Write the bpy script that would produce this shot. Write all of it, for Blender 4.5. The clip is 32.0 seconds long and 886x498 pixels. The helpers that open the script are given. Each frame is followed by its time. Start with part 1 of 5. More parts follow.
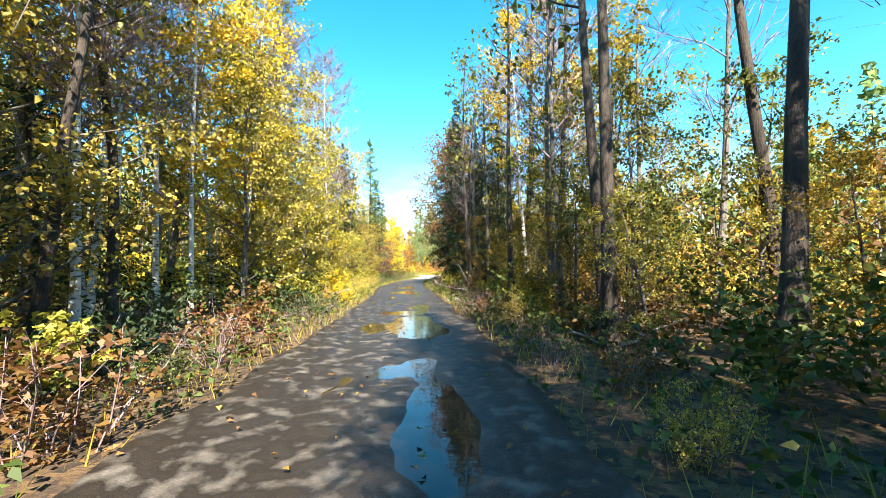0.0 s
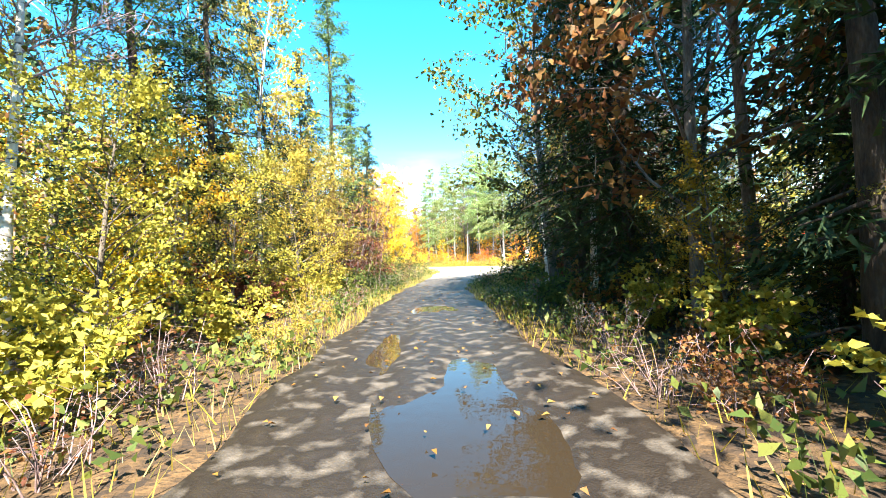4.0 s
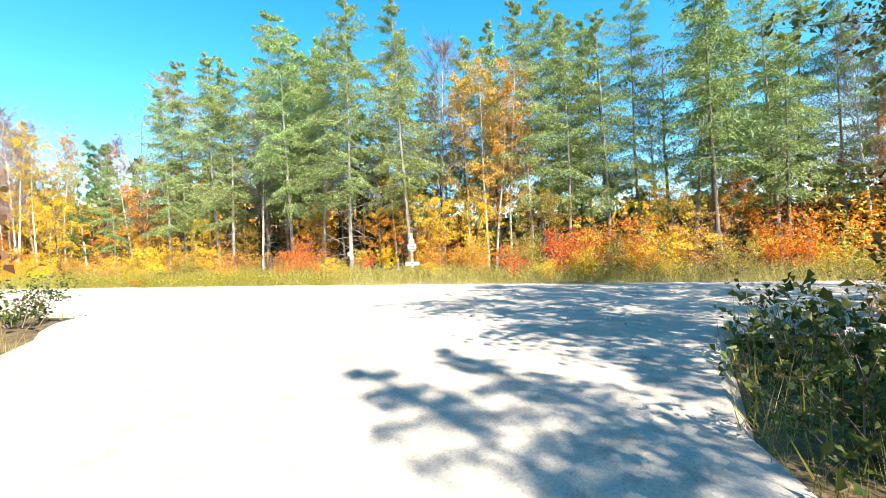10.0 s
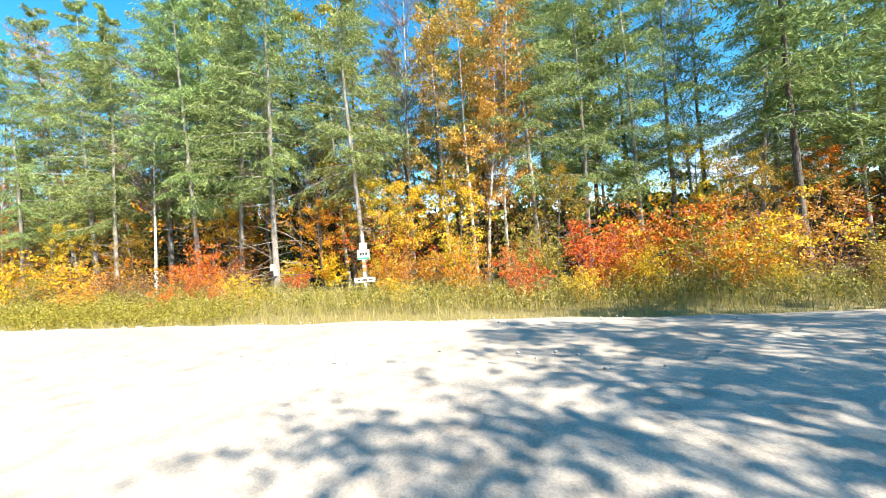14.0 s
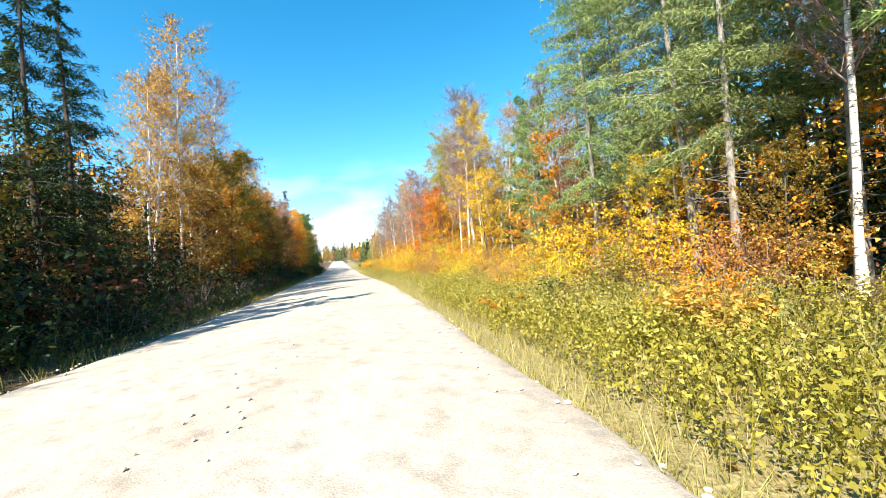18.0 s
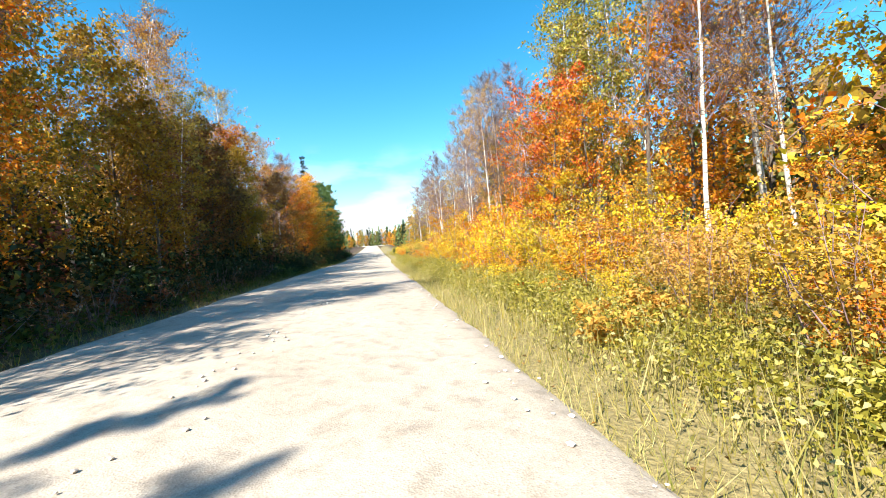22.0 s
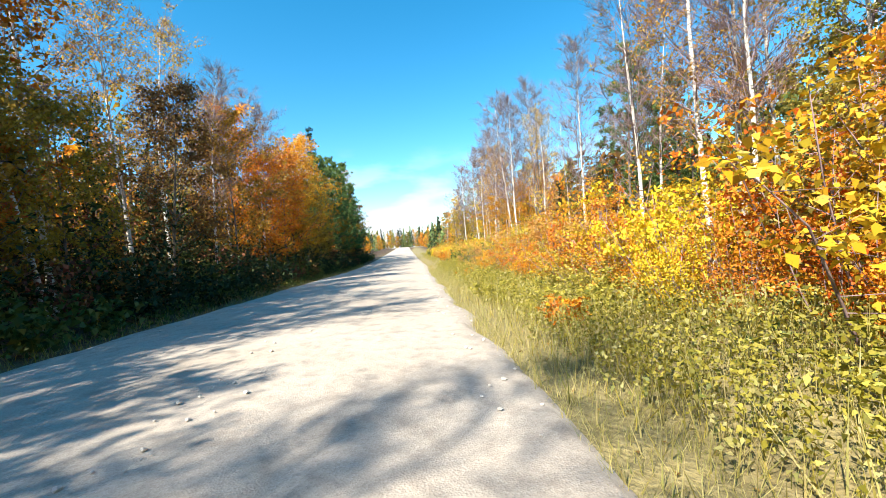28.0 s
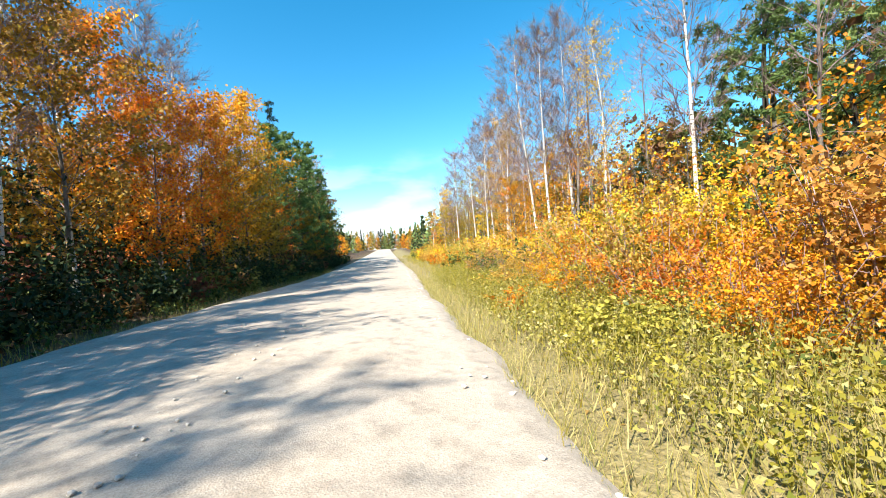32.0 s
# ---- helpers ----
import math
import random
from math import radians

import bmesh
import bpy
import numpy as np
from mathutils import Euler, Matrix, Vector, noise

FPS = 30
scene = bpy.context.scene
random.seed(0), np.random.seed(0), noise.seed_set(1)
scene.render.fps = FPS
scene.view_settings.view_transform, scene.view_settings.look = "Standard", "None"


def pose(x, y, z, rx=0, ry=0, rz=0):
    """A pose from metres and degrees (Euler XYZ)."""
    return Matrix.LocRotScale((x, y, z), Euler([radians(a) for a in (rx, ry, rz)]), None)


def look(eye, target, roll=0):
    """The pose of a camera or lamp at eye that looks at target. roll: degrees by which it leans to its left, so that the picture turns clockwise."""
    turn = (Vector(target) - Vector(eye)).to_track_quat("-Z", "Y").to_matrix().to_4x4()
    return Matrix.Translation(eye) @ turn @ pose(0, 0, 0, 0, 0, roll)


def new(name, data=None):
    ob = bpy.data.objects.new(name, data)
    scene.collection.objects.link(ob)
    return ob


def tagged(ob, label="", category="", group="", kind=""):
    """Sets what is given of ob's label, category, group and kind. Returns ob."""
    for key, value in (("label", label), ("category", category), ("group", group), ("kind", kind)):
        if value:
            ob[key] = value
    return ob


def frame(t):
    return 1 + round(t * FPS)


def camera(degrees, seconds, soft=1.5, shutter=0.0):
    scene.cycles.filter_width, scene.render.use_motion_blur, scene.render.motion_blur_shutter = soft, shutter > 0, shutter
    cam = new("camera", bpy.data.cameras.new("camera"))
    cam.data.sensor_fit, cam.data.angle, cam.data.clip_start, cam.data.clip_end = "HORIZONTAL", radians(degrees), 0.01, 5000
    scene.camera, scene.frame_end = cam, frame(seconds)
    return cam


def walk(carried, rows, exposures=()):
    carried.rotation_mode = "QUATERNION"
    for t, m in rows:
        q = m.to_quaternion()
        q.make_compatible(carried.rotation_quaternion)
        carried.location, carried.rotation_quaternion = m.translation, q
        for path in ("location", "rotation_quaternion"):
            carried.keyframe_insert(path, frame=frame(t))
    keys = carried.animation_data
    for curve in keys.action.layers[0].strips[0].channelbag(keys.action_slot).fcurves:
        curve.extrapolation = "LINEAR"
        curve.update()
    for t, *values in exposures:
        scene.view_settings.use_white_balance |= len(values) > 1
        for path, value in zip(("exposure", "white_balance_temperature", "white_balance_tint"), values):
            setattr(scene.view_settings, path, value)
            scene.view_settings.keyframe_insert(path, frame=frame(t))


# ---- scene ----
cam = camera(95.8, 32.0, soft=0.9)
# rows: seconds, x, y, z, yaw, pitch, roll
PATH = [
    (0, 4.483, -39.173, 1.550, 1.00, 2.70, 0.50),
    (0.5, 4.097, -35.704, 1.550, 1.60, 0.70, 0.50),
    (1, 3.685, -32.136, 1.550, 1.40, -1.50, -0.20),
    (1.5, 3.296, -28.467, 1.550, 1.40, 0.00, 1.00),
    (2, 2.958, -24.898, 1.550, 1.90, 1.40, 1.70),
    (2.5, 2.522, -21.355, 1.550, 2.00, 3.10, 3.20),
    (3, 1.937, -17.964, 1.550, 2.20, 1.60, 1.70),
    (3.5, 1.300, -14.400, 1.550, 1.50, 1.30, 2.30),
    (5.5, 0.000, 0.000, 1.550, 0.00, 0.00, 0.00),
    (6, -0.327, 3.706, 1.550, -1.90, 0.00, -1.40),
    (6.5, -0.218, 6.649, 1.550, -4.20, 0.50, 0.20),
    (7, -0.109, 9.374, 1.550, -7.10, 0.50, 0.20),
    (7.5, 0.218, 11.990, 1.550, -10.60, 0.40, 0.90),
    (8, 0.654, 14.497, 1.550, -13.70, 0.00, 1.00),
    (8.5, 1.199, 16.677, 1.550, -16.50, 0.20, 1.50),
    (9, 1.962, 18.748, 1.550, -18.90, -0.10, 1.30),
    (9.5, 2.725, 20.710, 1.550, -21.50, 0.20, 0.60),
    (10, 3.379, 22.454, 1.550, -23.70, -0.20, 2.30),
    (10.5, 4.033, 23.980, 1.550, -25.30, -0.20, 2.20),
    (11, 4.687, 25.397, 1.550, -26.80, -0.60, 3.40),
    (11.5, 5.232, 26.378, 1.550, -27.80, -0.50, 3.20),
    (12, 5.559, 27.250, 1.550, -28.50, -0.60, 3.70),
    (12.5, 5.777, 27.795, 1.550, -29.00, -0.10, 3.10),
    (13, 5.995, 28.122, 1.550, -29.30, 0.10, 3.60),
    (13.5, 6.213, 28.449, 1.550, -29.40, 0.30, 3.60),
    (15.5, 6.867, 34.008, 1.550, -10.10, 0.20, 3.70),
    (16, 6.540, 35.970, 1.550, -0.60, -0.10, 2.20),
    (16.5, 5.886, 37.714, 1.550, 9.00, -0.10, 2.20),
    (17, 5.014, 39.349, 1.550, 18.70, 0.20, 3.90),
    (17.5, 3.597, 41.093, 1.550, 29.40, 0.50, 3.60),
    (18, 1.744, 42.946, 1.550, 39.20, 1.30, 4.80),
    (18.5, -0.763, 44.908, 1.550, 43.80, 1.40, 3.30),
    (19, -3.597, 47.197, 1.550, 45.00, 0.40, 2.40),
    (19.5, -6.431, 49.486, 1.550, 44.90, 0.60, 2.20),
    (20, -9.156, 51.666, 1.550, 44.70, 0.20, 2.70),
    (20.5, -11.663, 53.955, 1.550, 44.40, 0.10, 2.50),
    (21, -14.061, 56.026, 1.550, 44.20, -0.20, 3.20),
    (21.5, -16.241, 57.988, 1.550, 43.70, 0.00, 2.90),
    (22, -18.421, 59.841, 1.550, 44.20, -0.30, 4.00),
    (22.5, -20.492, 61.585, 1.550, 45.00, 0.00, 4.00),
    (23, -22.454, 63.111, 1.550, 45.70, 0.10, 4.30),
    (23.5, -24.416, 64.637, 1.550, 46.20, 0.00, 3.60),
    (24, -26.160, 66.054, 1.550, 46.90, 0.10, 4.10),
    (24.5, -27.904, 67.253, 1.550, 47.20, 0.20, 3.50),
    (25, -29.539, 68.561, 1.550, 47.30, 0.20, 3.30),
    (25.5, -31.065, 69.651, 1.550, 47.60, 0.10, 3.70),
    (27.5, -37.169, 74.011, 1.550, 49.00, 0.30, 3.60),
    (28, -38.368, 74.992, 1.550, 48.70, 0.30, 3.90),
    (28.5, -39.676, 75.864, 1.550, 48.50, 0.40, 4.10),
    (29, -40.875, 76.736, 1.550, 48.70, 0.50, 3.90),
    (29.5, -42.074, 77.608, 1.550, 48.80, 0.50, 4.00),
    (30, -43.273, 78.480, 1.550, 48.90, 0.50, 3.60),
    (30.5, -44.472, 79.243, 1.550, 49.20, 0.50, 3.80),
    (31, -45.671, 80.115, 1.550, 49.20, 0.50, 3.30),
    (31.5, -46.761, 80.987, 1.550, 47.90, 0.50, 3.00),
    (32, -47.851, 81.968, 1.550, 46.00, 0.50, 3.40),
]
walk(cam, [(t, pose(x, y, z, 90 + pitch, roll, yaw)) for t, x, y, z, yaw, pitch, roll in PATH], [(0, 2.2), (1, 2.35), (2, 2.6), (3, 2.75), (4, 2.65), (6, 2.2), (8, 2.0), (9, 1.9), (13.5, 1.65), (16.5, 1.55), (19, 1.42), (32, 1.38)])

# ---------------------------------------------------------------- light
# The sun stands in the south: behind the forest track, behind and to the left of the gravel road.
SUN_FROM = Vector((0.2, -1.0, 0)).normalized()
SUN_ELEVATION = radians(42)
world = bpy.data.worlds.new("sky")
scene.world = world
world.use_nodes = True
wn, wl = world.node_tree.nodes, world.node_tree.links
wn.clear()
sky = wn.new("ShaderNodeTexSky")
sky.sky_type = "NISHITA"
sky.sun_disc = False
sky.sun_elevation = SUN_ELEVATION
sky.sun_rotation = math.atan2(SUN_FROM.x, SUN_FROM.y)
sky.air_density, sky.dust_density, sky.ozone_density = 1.0, 0.1, 1.6
sep = wn.new("ShaderNodeSeparateXYZ")
tc = wn.new("ShaderNodeTexCoord")
wl.new(tc.outputs["Generated"], sep.inputs[0])
# low cumulus over the horizon
flat = wn.new("ShaderNodeMapping")
flat.inputs["Scale"].default_value = (2.6, 2.6, 8.0)
wl.new(tc.outputs["Generated"], flat.inputs["Vector"])
puff = wn.new("ShaderNodeTexNoise")
puff.inputs["Scale"].default_value, puff.inputs["Detail"].default_value = 2.3, 6.0
wl.new(flat.outputs["Vector"], puff.inputs["Vector"])
shape = wn.new("ShaderNodeMapRange")
shape.inputs["From Min"].default_value, shape.inputs["From Max"].default_value = 0.47, 0.62
wl.new(puff.outputs["Fac"], shape.inputs["Value"])
low = wn.new("ShaderNodeMapRange")
low.inputs["From Min"].default_value, low.inputs["From Max"].default_value = 0.26, 0.06
wl.new(sep.outputs["Z"], low.inputs["Value"])
cover = wn.new("ShaderNodeMath")
cover.operation = "MULTIPLY"
wl.new(shape.outputs["Result"], cover.inputs[0])
wl.new(low.outputs["Result"], cover.inputs[1])
blend = wn.new("ShaderNodeMix")
blend.data_type = "RGBA"
wl.new(cover.outputs[0], blend.inputs["Factor"])
clear_air = wn.new("ShaderNodeHueSaturation")
clear_air.inputs["Hue"].default_value, clear_air.inputs["Saturation"].default_value, clear_air.inputs["Value"].default_value = 0.484, 1.42, 1.45
wl.new(sky.outputs["Color"], clear_air.inputs["Color"])
wl.new(clear_air.outputs["Color"], blend.inputs["A"])
blend.inputs["B"].default_value = (5.8, 6.0, 6.3, 1)
air = wn.new("ShaderNodeBackground")
air.inputs["Strength"].default_value = 0.075
wl.new(blend.outputs["Result"], air.inputs["Color"])
wl.new(air.outputs[0], wn.new("ShaderNodeOutputWorld").inputs["Surface"])

sun = new("sun", bpy.data.lights.new("sun", "SUN"))
sun.data.energy, sun.data.angle, sun.data.color = 5.0, radians(0.5), (1.0, 0.91, 0.76)
toward = SUN_FROM * math.cos(SUN_ELEVATION) + Vector((0, 0, math.sin(SUN_ELEVATION)))
sun.matrix_world = look(toward * 100, (0, 0, 0))


# ---------------------------------------------------------------- materials
def material(name):
    m = bpy.data.materials.new(name)
    m.use_nodes = True
    m.node_tree.nodes.clear()
    return m, m.node_tree.nodes, m.node_tree.links


def ramp(nodes, links, fac, colours):
    r = nodes.new("ShaderNodeValToRGB")
    els = r.color_ramp.elements
    while len(els) < len(colours):
        els.new(0.5)
    for n, (el, c) in enumerate(zip(els, colours)):
        el.position, el.color = n / max(1, len(colours) - 1), (*c, 1)
    links.new(fac, r.inputs["Fac"])
    return r.outputs["Color"]


def leaf_material(name, colours, glow=0.3, gloss=0.03, brown=0.06):
    """Leaves: each one its own shade, light shining through, a faint gloss."""
    m, n, l = material(name)
    geom, info = n.new("ShaderNodeNewGeometry"), n.new("ShaderNodeObjectInfo")
    col = ramp(n, l, geom.outputs["Random Per Island"], colours)
    hsv = n.new("ShaderNodeHueSaturation")
    shift = n.new("ShaderNodeMapRange")
    shift.inputs["To Min"].default_value, shift.inputs["To Max"].default_value = 0.482, 0.516
    l.new(info.outputs["Random"], shift.inputs["Value"])
    l.new(shift.outputs["Result"], hsv.inputs["Hue"])
    val = n.new("ShaderNodeMapRange")
    val.inputs["To Min"].default_value, val.inputs["To Max"].default_value = 0.75, 1.15
    mul = n.new("ShaderNodeMath")
    mul.operation, mul.inputs[1].default_value = "FRACT", 0
    big = n.new("ShaderNodeMath")
    big.operation, big.inputs[1].default_value = "MULTIPLY", 7.31
    l.new(info.outputs["Random"], big.inputs[0])
    l.new(big.outputs[0], mul.inputs[0])
    l.new(mul.outputs[0], val.inputs["Value"])
    l.new(val.outputs["Result"], hsv.inputs["Value"])
    l.new(col, hsv.inputs["Color"])
    spots, co = n.new("ShaderNodeTexNoise"), n.new("ShaderNodeTexCoord")
    spots.inputs["Scale"].default_value = 38
    l.new(co.outputs["Object"], spots.inputs["Vector"])
    spot = n.new("ShaderNodeMapRange")
    spot.inputs["From Min"].default_value, spot.inputs["From Max"].default_value = 0.6, 0.72
    spot.inputs["To Max"].default_value = 0.55
    l.new(spots.outputs["Fac"], spot.inputs["Value"])
    worn = n.new("ShaderNodeMix")
    worn.data_type = "RGBA"
    worn.inputs["B"].default_value = (0.10, 0.055, 0.02, 1)
    l.new(spot.outputs["Result"], worn.inputs["Factor"])
    l.new(hsv.outputs["Color"], worn.inputs["A"])
    diff, trans, shine = n.new("ShaderNodeBsdfDiffuse"), n.new("ShaderNodeBsdfTranslucent"), n.new("ShaderNodeBsdfGlossy")
    shine.inputs["Roughness"].default_value = 0.6
    l.new(worn.outputs["Result"], diff.inputs["Color"])
    l.new(worn.outputs["Result"], trans.inputs["Color"])
    a, b = n.new("ShaderNodeMixShader"), n.new("ShaderNodeMixShader")
    a.inputs[0].default_value, b.inputs[0].default_value = glow, gloss
    l.new(diff.outputs[0], a.inputs[1])
    l.new(trans.outputs[0], a.inputs[2])
    l.new(a.outputs[0], b.inputs[1])
    l.new(shine.outputs[0], b.inputs[2])
    l.new(b.outputs[0], n.new("ShaderNodeOutputMaterial").inputs["Surface"])
    return m


def rough_material(name, colours, scale=6.0, fine=60.0, roughness=0.9, bump=0.4, stretch=(1, 1, 1), metallic=0.0, space="Object", distance=0.03):
    """Mottled at two scales, with relief."""
    m, n, l = material(name)
    co, mp = n.new("ShaderNodeTexCoord"), n.new("ShaderNodeMapping")
    mp.inputs["Scale"].default_value = stretch
    l.new(co.outputs[space], mp.inputs["Vector"])
    big, small = n.new("ShaderNodeTexNoise"), n.new("ShaderNodeTexNoise")
    big.inputs["Scale"].default_value, small.inputs["Scale"].default_value = scale, fine
    big.inputs["Detail"].default_value, small.inputs["Detail"].default_value = 5, 6
    l.new(mp.outputs[0], big.inputs["Vector"])
    l.new(mp.outputs[0], small.inputs["Vector"])
    mix = n.new("ShaderNodeMath")
    mix.operation = "ADD"
    half = n.new("ShaderNodeMath")
    half.operation, half.inputs[1].default_value = "MULTIPLY_ADD", 0.5
    half.inputs[2].default_value = -0.25
    l.new(small.outputs["Fac"], half.inputs[0])
    l.new(big.outputs["Fac"], mix.inputs[0])
    l.new(half.outputs[0], mix.inputs[1])
    spread = n.new("ShaderNodeMapRange")
    spread.inputs["From Min"].default_value, spread.inputs["From Max"].default_value = 0.25, 0.75
    l.new(mix.outputs[0], spread.inputs["Value"])
    col = ramp(n, l, spread.outputs["Result"], colours)
    bs = n.new("ShaderNodeBsdfPrincipled")
    bs.inputs["Roughness"].default_value, bs.inputs["Metallic"].default_value = roughness, metallic
    l.new(col, bs.inputs["Base Color"])
    bp = n.new("ShaderNodeBump")
    bp.inputs["Strength"].default_value, bp.inputs["Distance"].default_value = bump, distance
    l.new(mix.outputs[0], bp.inputs["Height"])
    l.new(bp.outputs[0], bs.inputs["Normal"])
    l.new(bs.outputs[0], n.new("ShaderNodeOutputMaterial").inputs["Surface"])
    return m


def birch_bark():
    m, n, l = material("birch_bark")
    co, mp = n.new("ShaderNodeTexCoord"), n.new("ShaderNodeMapping")
    mp.inputs["Scale"].default_value = (3, 3, 14)
    l.new(co.outputs["Object"], mp.inputs["Vector"])
    marks, patch = n.new("ShaderNodeTexNoise"), n.new("ShaderNodeTexNoise")
    marks.inputs["Scale"].default_value, marks.inputs["Detail"].default_value = 1.6, 4
    patch.inputs["Scale"].default_value = 0.7
    l.new(mp.outputs[0], marks.inputs["Vector"])
    l.new(co.outputs["Object"], patch.inputs["Vector"])
    base = ramp(n, l, patch.outputs["Fac"], [(0.42, 0.37, 0.30), (0.66, 0.62, 0.55), (0.74, 0.71, 0.66)])
    cut = n.new("ShaderNodeMapRange")
    cut.inputs["From Min"].default_value, cut.inputs["From Max"].default_value = 0.57, 0.64
    l.new(marks.outputs["Fac"], cut.inputs["Value"])
    mix = n.new("ShaderNodeMix")
    mix.data_type = "RGBA"
    mix.inputs["B"].default_value = (0.05, 0.042, 0.036, 1)
    l.new(cut.outputs["Result"], mix.inputs["Factor"])
    l.new(base, mix.inputs["A"])
    bs = n.new("ShaderNodeBsdfPrincipled")
    bs.inputs["Roughness"].default_value = 0.75
    l.new(mix.outputs["Result"], bs.inputs["Base Color"])
    l.new(bs.outputs[0], n.new("ShaderNodeOutputMaterial").inputs["Surface"])
    return m


def road_material():
    """Pale gravel; where the attribute "mud" rises it turns into dark wet earth."""
    m, n, l = material("gravel")
    co = n.new("ShaderNodeTexCoord")
    big, mid, stones = n.new("ShaderNodeTexNoise"), n.new("ShaderNodeTexNoise"), n.new("ShaderNodeTexVoronoi")
    for tex, s in ((big, 0.35), (mid, 3.5), (stones, 55)):
        tex.inputs["Scale"].default_value = s
        l.new(co.outputs["Object"], tex.inputs["Vector"])
    mid.inputs["Detail"].default_value = big.inputs["Detail"].default_value = 7
    sand = ramp(n, l, big.outputs["Fac"], [(0.32, 0.272, 0.22), (0.45, 0.40, 0.343), (0.51, 0.468, 0.41)])
    grit = ramp(n, l, stones.outputs["Color"], [(0.72, 0.71, 0.70), (1.0, 0.97, 0.94), (1.12, 1.12, 1.12)])
    dry = n.new("ShaderNodeMix")
    dry.data_type, dry.blend_type = "RGBA", "MULTIPLY"
    dry.inputs["Factor"].default_value = 0.8
    l.new(sand, dry.inputs["A"])
    l.new(grit, dry.inputs["B"])
    earth = ramp(n, l, mid.outputs["Fac"], [(0.008, 0.006, 0.005), (0.022, 0.017, 0.013), (0.048, 0.038, 0.029)])
    mask = n.new("ShaderNodeAttribute")
    mask.attribute_name = "mud"
    edge = n.new("ShaderNodeMath")
    edge.operation = "MULTIPLY_ADD"
    edge.inputs[1].default_value, edge.inputs[2].default_value = 1.4, -0.7
    l.new(mid.outputs["Fac"], edge.inputs[0])
    add = n.new("ShaderNodeMath")
    add.operation, add.use_clamp = "ADD", True
    l.new(edge.outputs[0], add.inputs[0])
    l.new(mask.outputs["Fac"], add.inputs[1])
    col = n.new("ShaderNodeMix")
    col.data_type = "RGBA"
    l.new(add.outputs[0], col.inputs["Factor"])
    l.new(dry.outputs["Result"], col.inputs["A"])
    l.new(earth, col.inputs["B"])
    bs = n.new("ShaderNodeBsdfPrincipled")
    l.new(col.outputs["Result"], bs.inputs["Base Color"])
    wet = n.new("ShaderNodeMapRange")
    wet.inputs["To Min"].default_value, wet.inputs["To Max"].default_value = 0.95, 0.5
    bs.inputs["Specular IOR Level"].default_value = 0.3
    l.new(add.outputs[0], wet.inputs["Value"])
    l.new(wet.outputs["Result"], bs.inputs["Roughness"])
    hsum = n.new("ShaderNodeMath")
    hsum.operation = "MULTIPLY_ADD"
    hsum.inputs[1].default_value = 0.12
    l.new(stones.outputs["Distance"], hsum.inputs[0])
    l.new(mid.outputs["Fac"], hsum.inputs[2])
    bp = n.new("ShaderNodeBump")
    bp.inputs["Strength"].default_value, bp.inputs["Distance"].default_value = 0.6, 0.05
    l.new(hsum.outputs[0], bp.inputs["Height"])
    l.new(bp.outputs[0], bs.inputs["Normal"])
    l.new(bs.outputs[0], n.new("ShaderNodeOutputMaterial").inputs["Surface"])
    return m


def ground_material():
    """Leaf litter and soil; where the attribute "verge" rises, straw and short grass."""
    m, n, l = material("forest_floor")
    co = n.new("ShaderNodeTexCoord")
    big, fine, bits = n.new("ShaderNodeTexNoise"), n.new("ShaderNodeTexNoise"), n.new("ShaderNodeTexVoronoi")
    for tex, s in ((big, 0.6), (fine, 14), (bits, 9)):
        tex.inputs["Scale"].default_value = s
        l.new(co.outputs["Object"], tex.inputs["Vector"])
    big.inputs["Detail"].default_value = fine.inputs["Detail"].default_value = 6
    litter = ramp(n, l, bits.outputs["Color"], [(0.018, 0.012, 0.008), (0.05, 0.03, 0.016), (0.10, 0.058, 0.024), (0.17, 0.10, 0.04)])
    straw = ramp(n, l, fine.outputs["Fac"], [(0.08, 0.066, 0.028), (0.25, 0.205, 0.085), (0.46, 0.385, 0.19)])
    mask = n.new("ShaderNodeAttribute")
    mask.attribute_name = "verge"
    edge = n.new("ShaderNodeMath")
    edge.operation = "MULTIPLY_ADD"
    edge.inputs[1].default_value, edge.inputs[2].default_value = 1.2, -0.6
    l.new(big.outputs["Fac"], edge.inputs[0])
    add = n.new("ShaderNodeMath")
    add.operation, add.use_clamp = "ADD", True
    l.new(edge.outputs[0], add.inputs[0])
    l.new(mask.outputs["Fac"], add.inputs[1])
    mix = n.new("ShaderNodeMix")
    mix.data_type = "RGBA"
    l.new(add.outputs[0], mix.inputs["Factor"])
    l.new(litter, mix.inputs["A"])
    l.new(straw, mix.inputs["B"])
    bs, bp = n.new("ShaderNodeBsdfPrincipled"), n.new("ShaderNodeBump")
    bs.inputs["Roughness"].default_value = 0.95
    bp.inputs["Strength"].default_value, bp.inputs["Distance"].default_value = 0.9, 0.06
    l.new(fine.outputs["Fac"], bp.inputs["Height"])
    l.new(bp.outputs[0], bs.inputs["Normal"])
    l.new(mix.outputs["Result"], bs.inputs["Base Color"])
    l.new(bs.outputs[0], n.new("ShaderNodeOutputMaterial").inputs["Surface"])
    return m


def plain(name, colour, roughness=0.5, metallic=0.0):
    return rough_material(name, [tuple(c * 0.82 for c in colour), colour, tuple(min(1, c * 1.06) for c in colour)], 9, 80, roughness, 0.08, metallic=metallic)


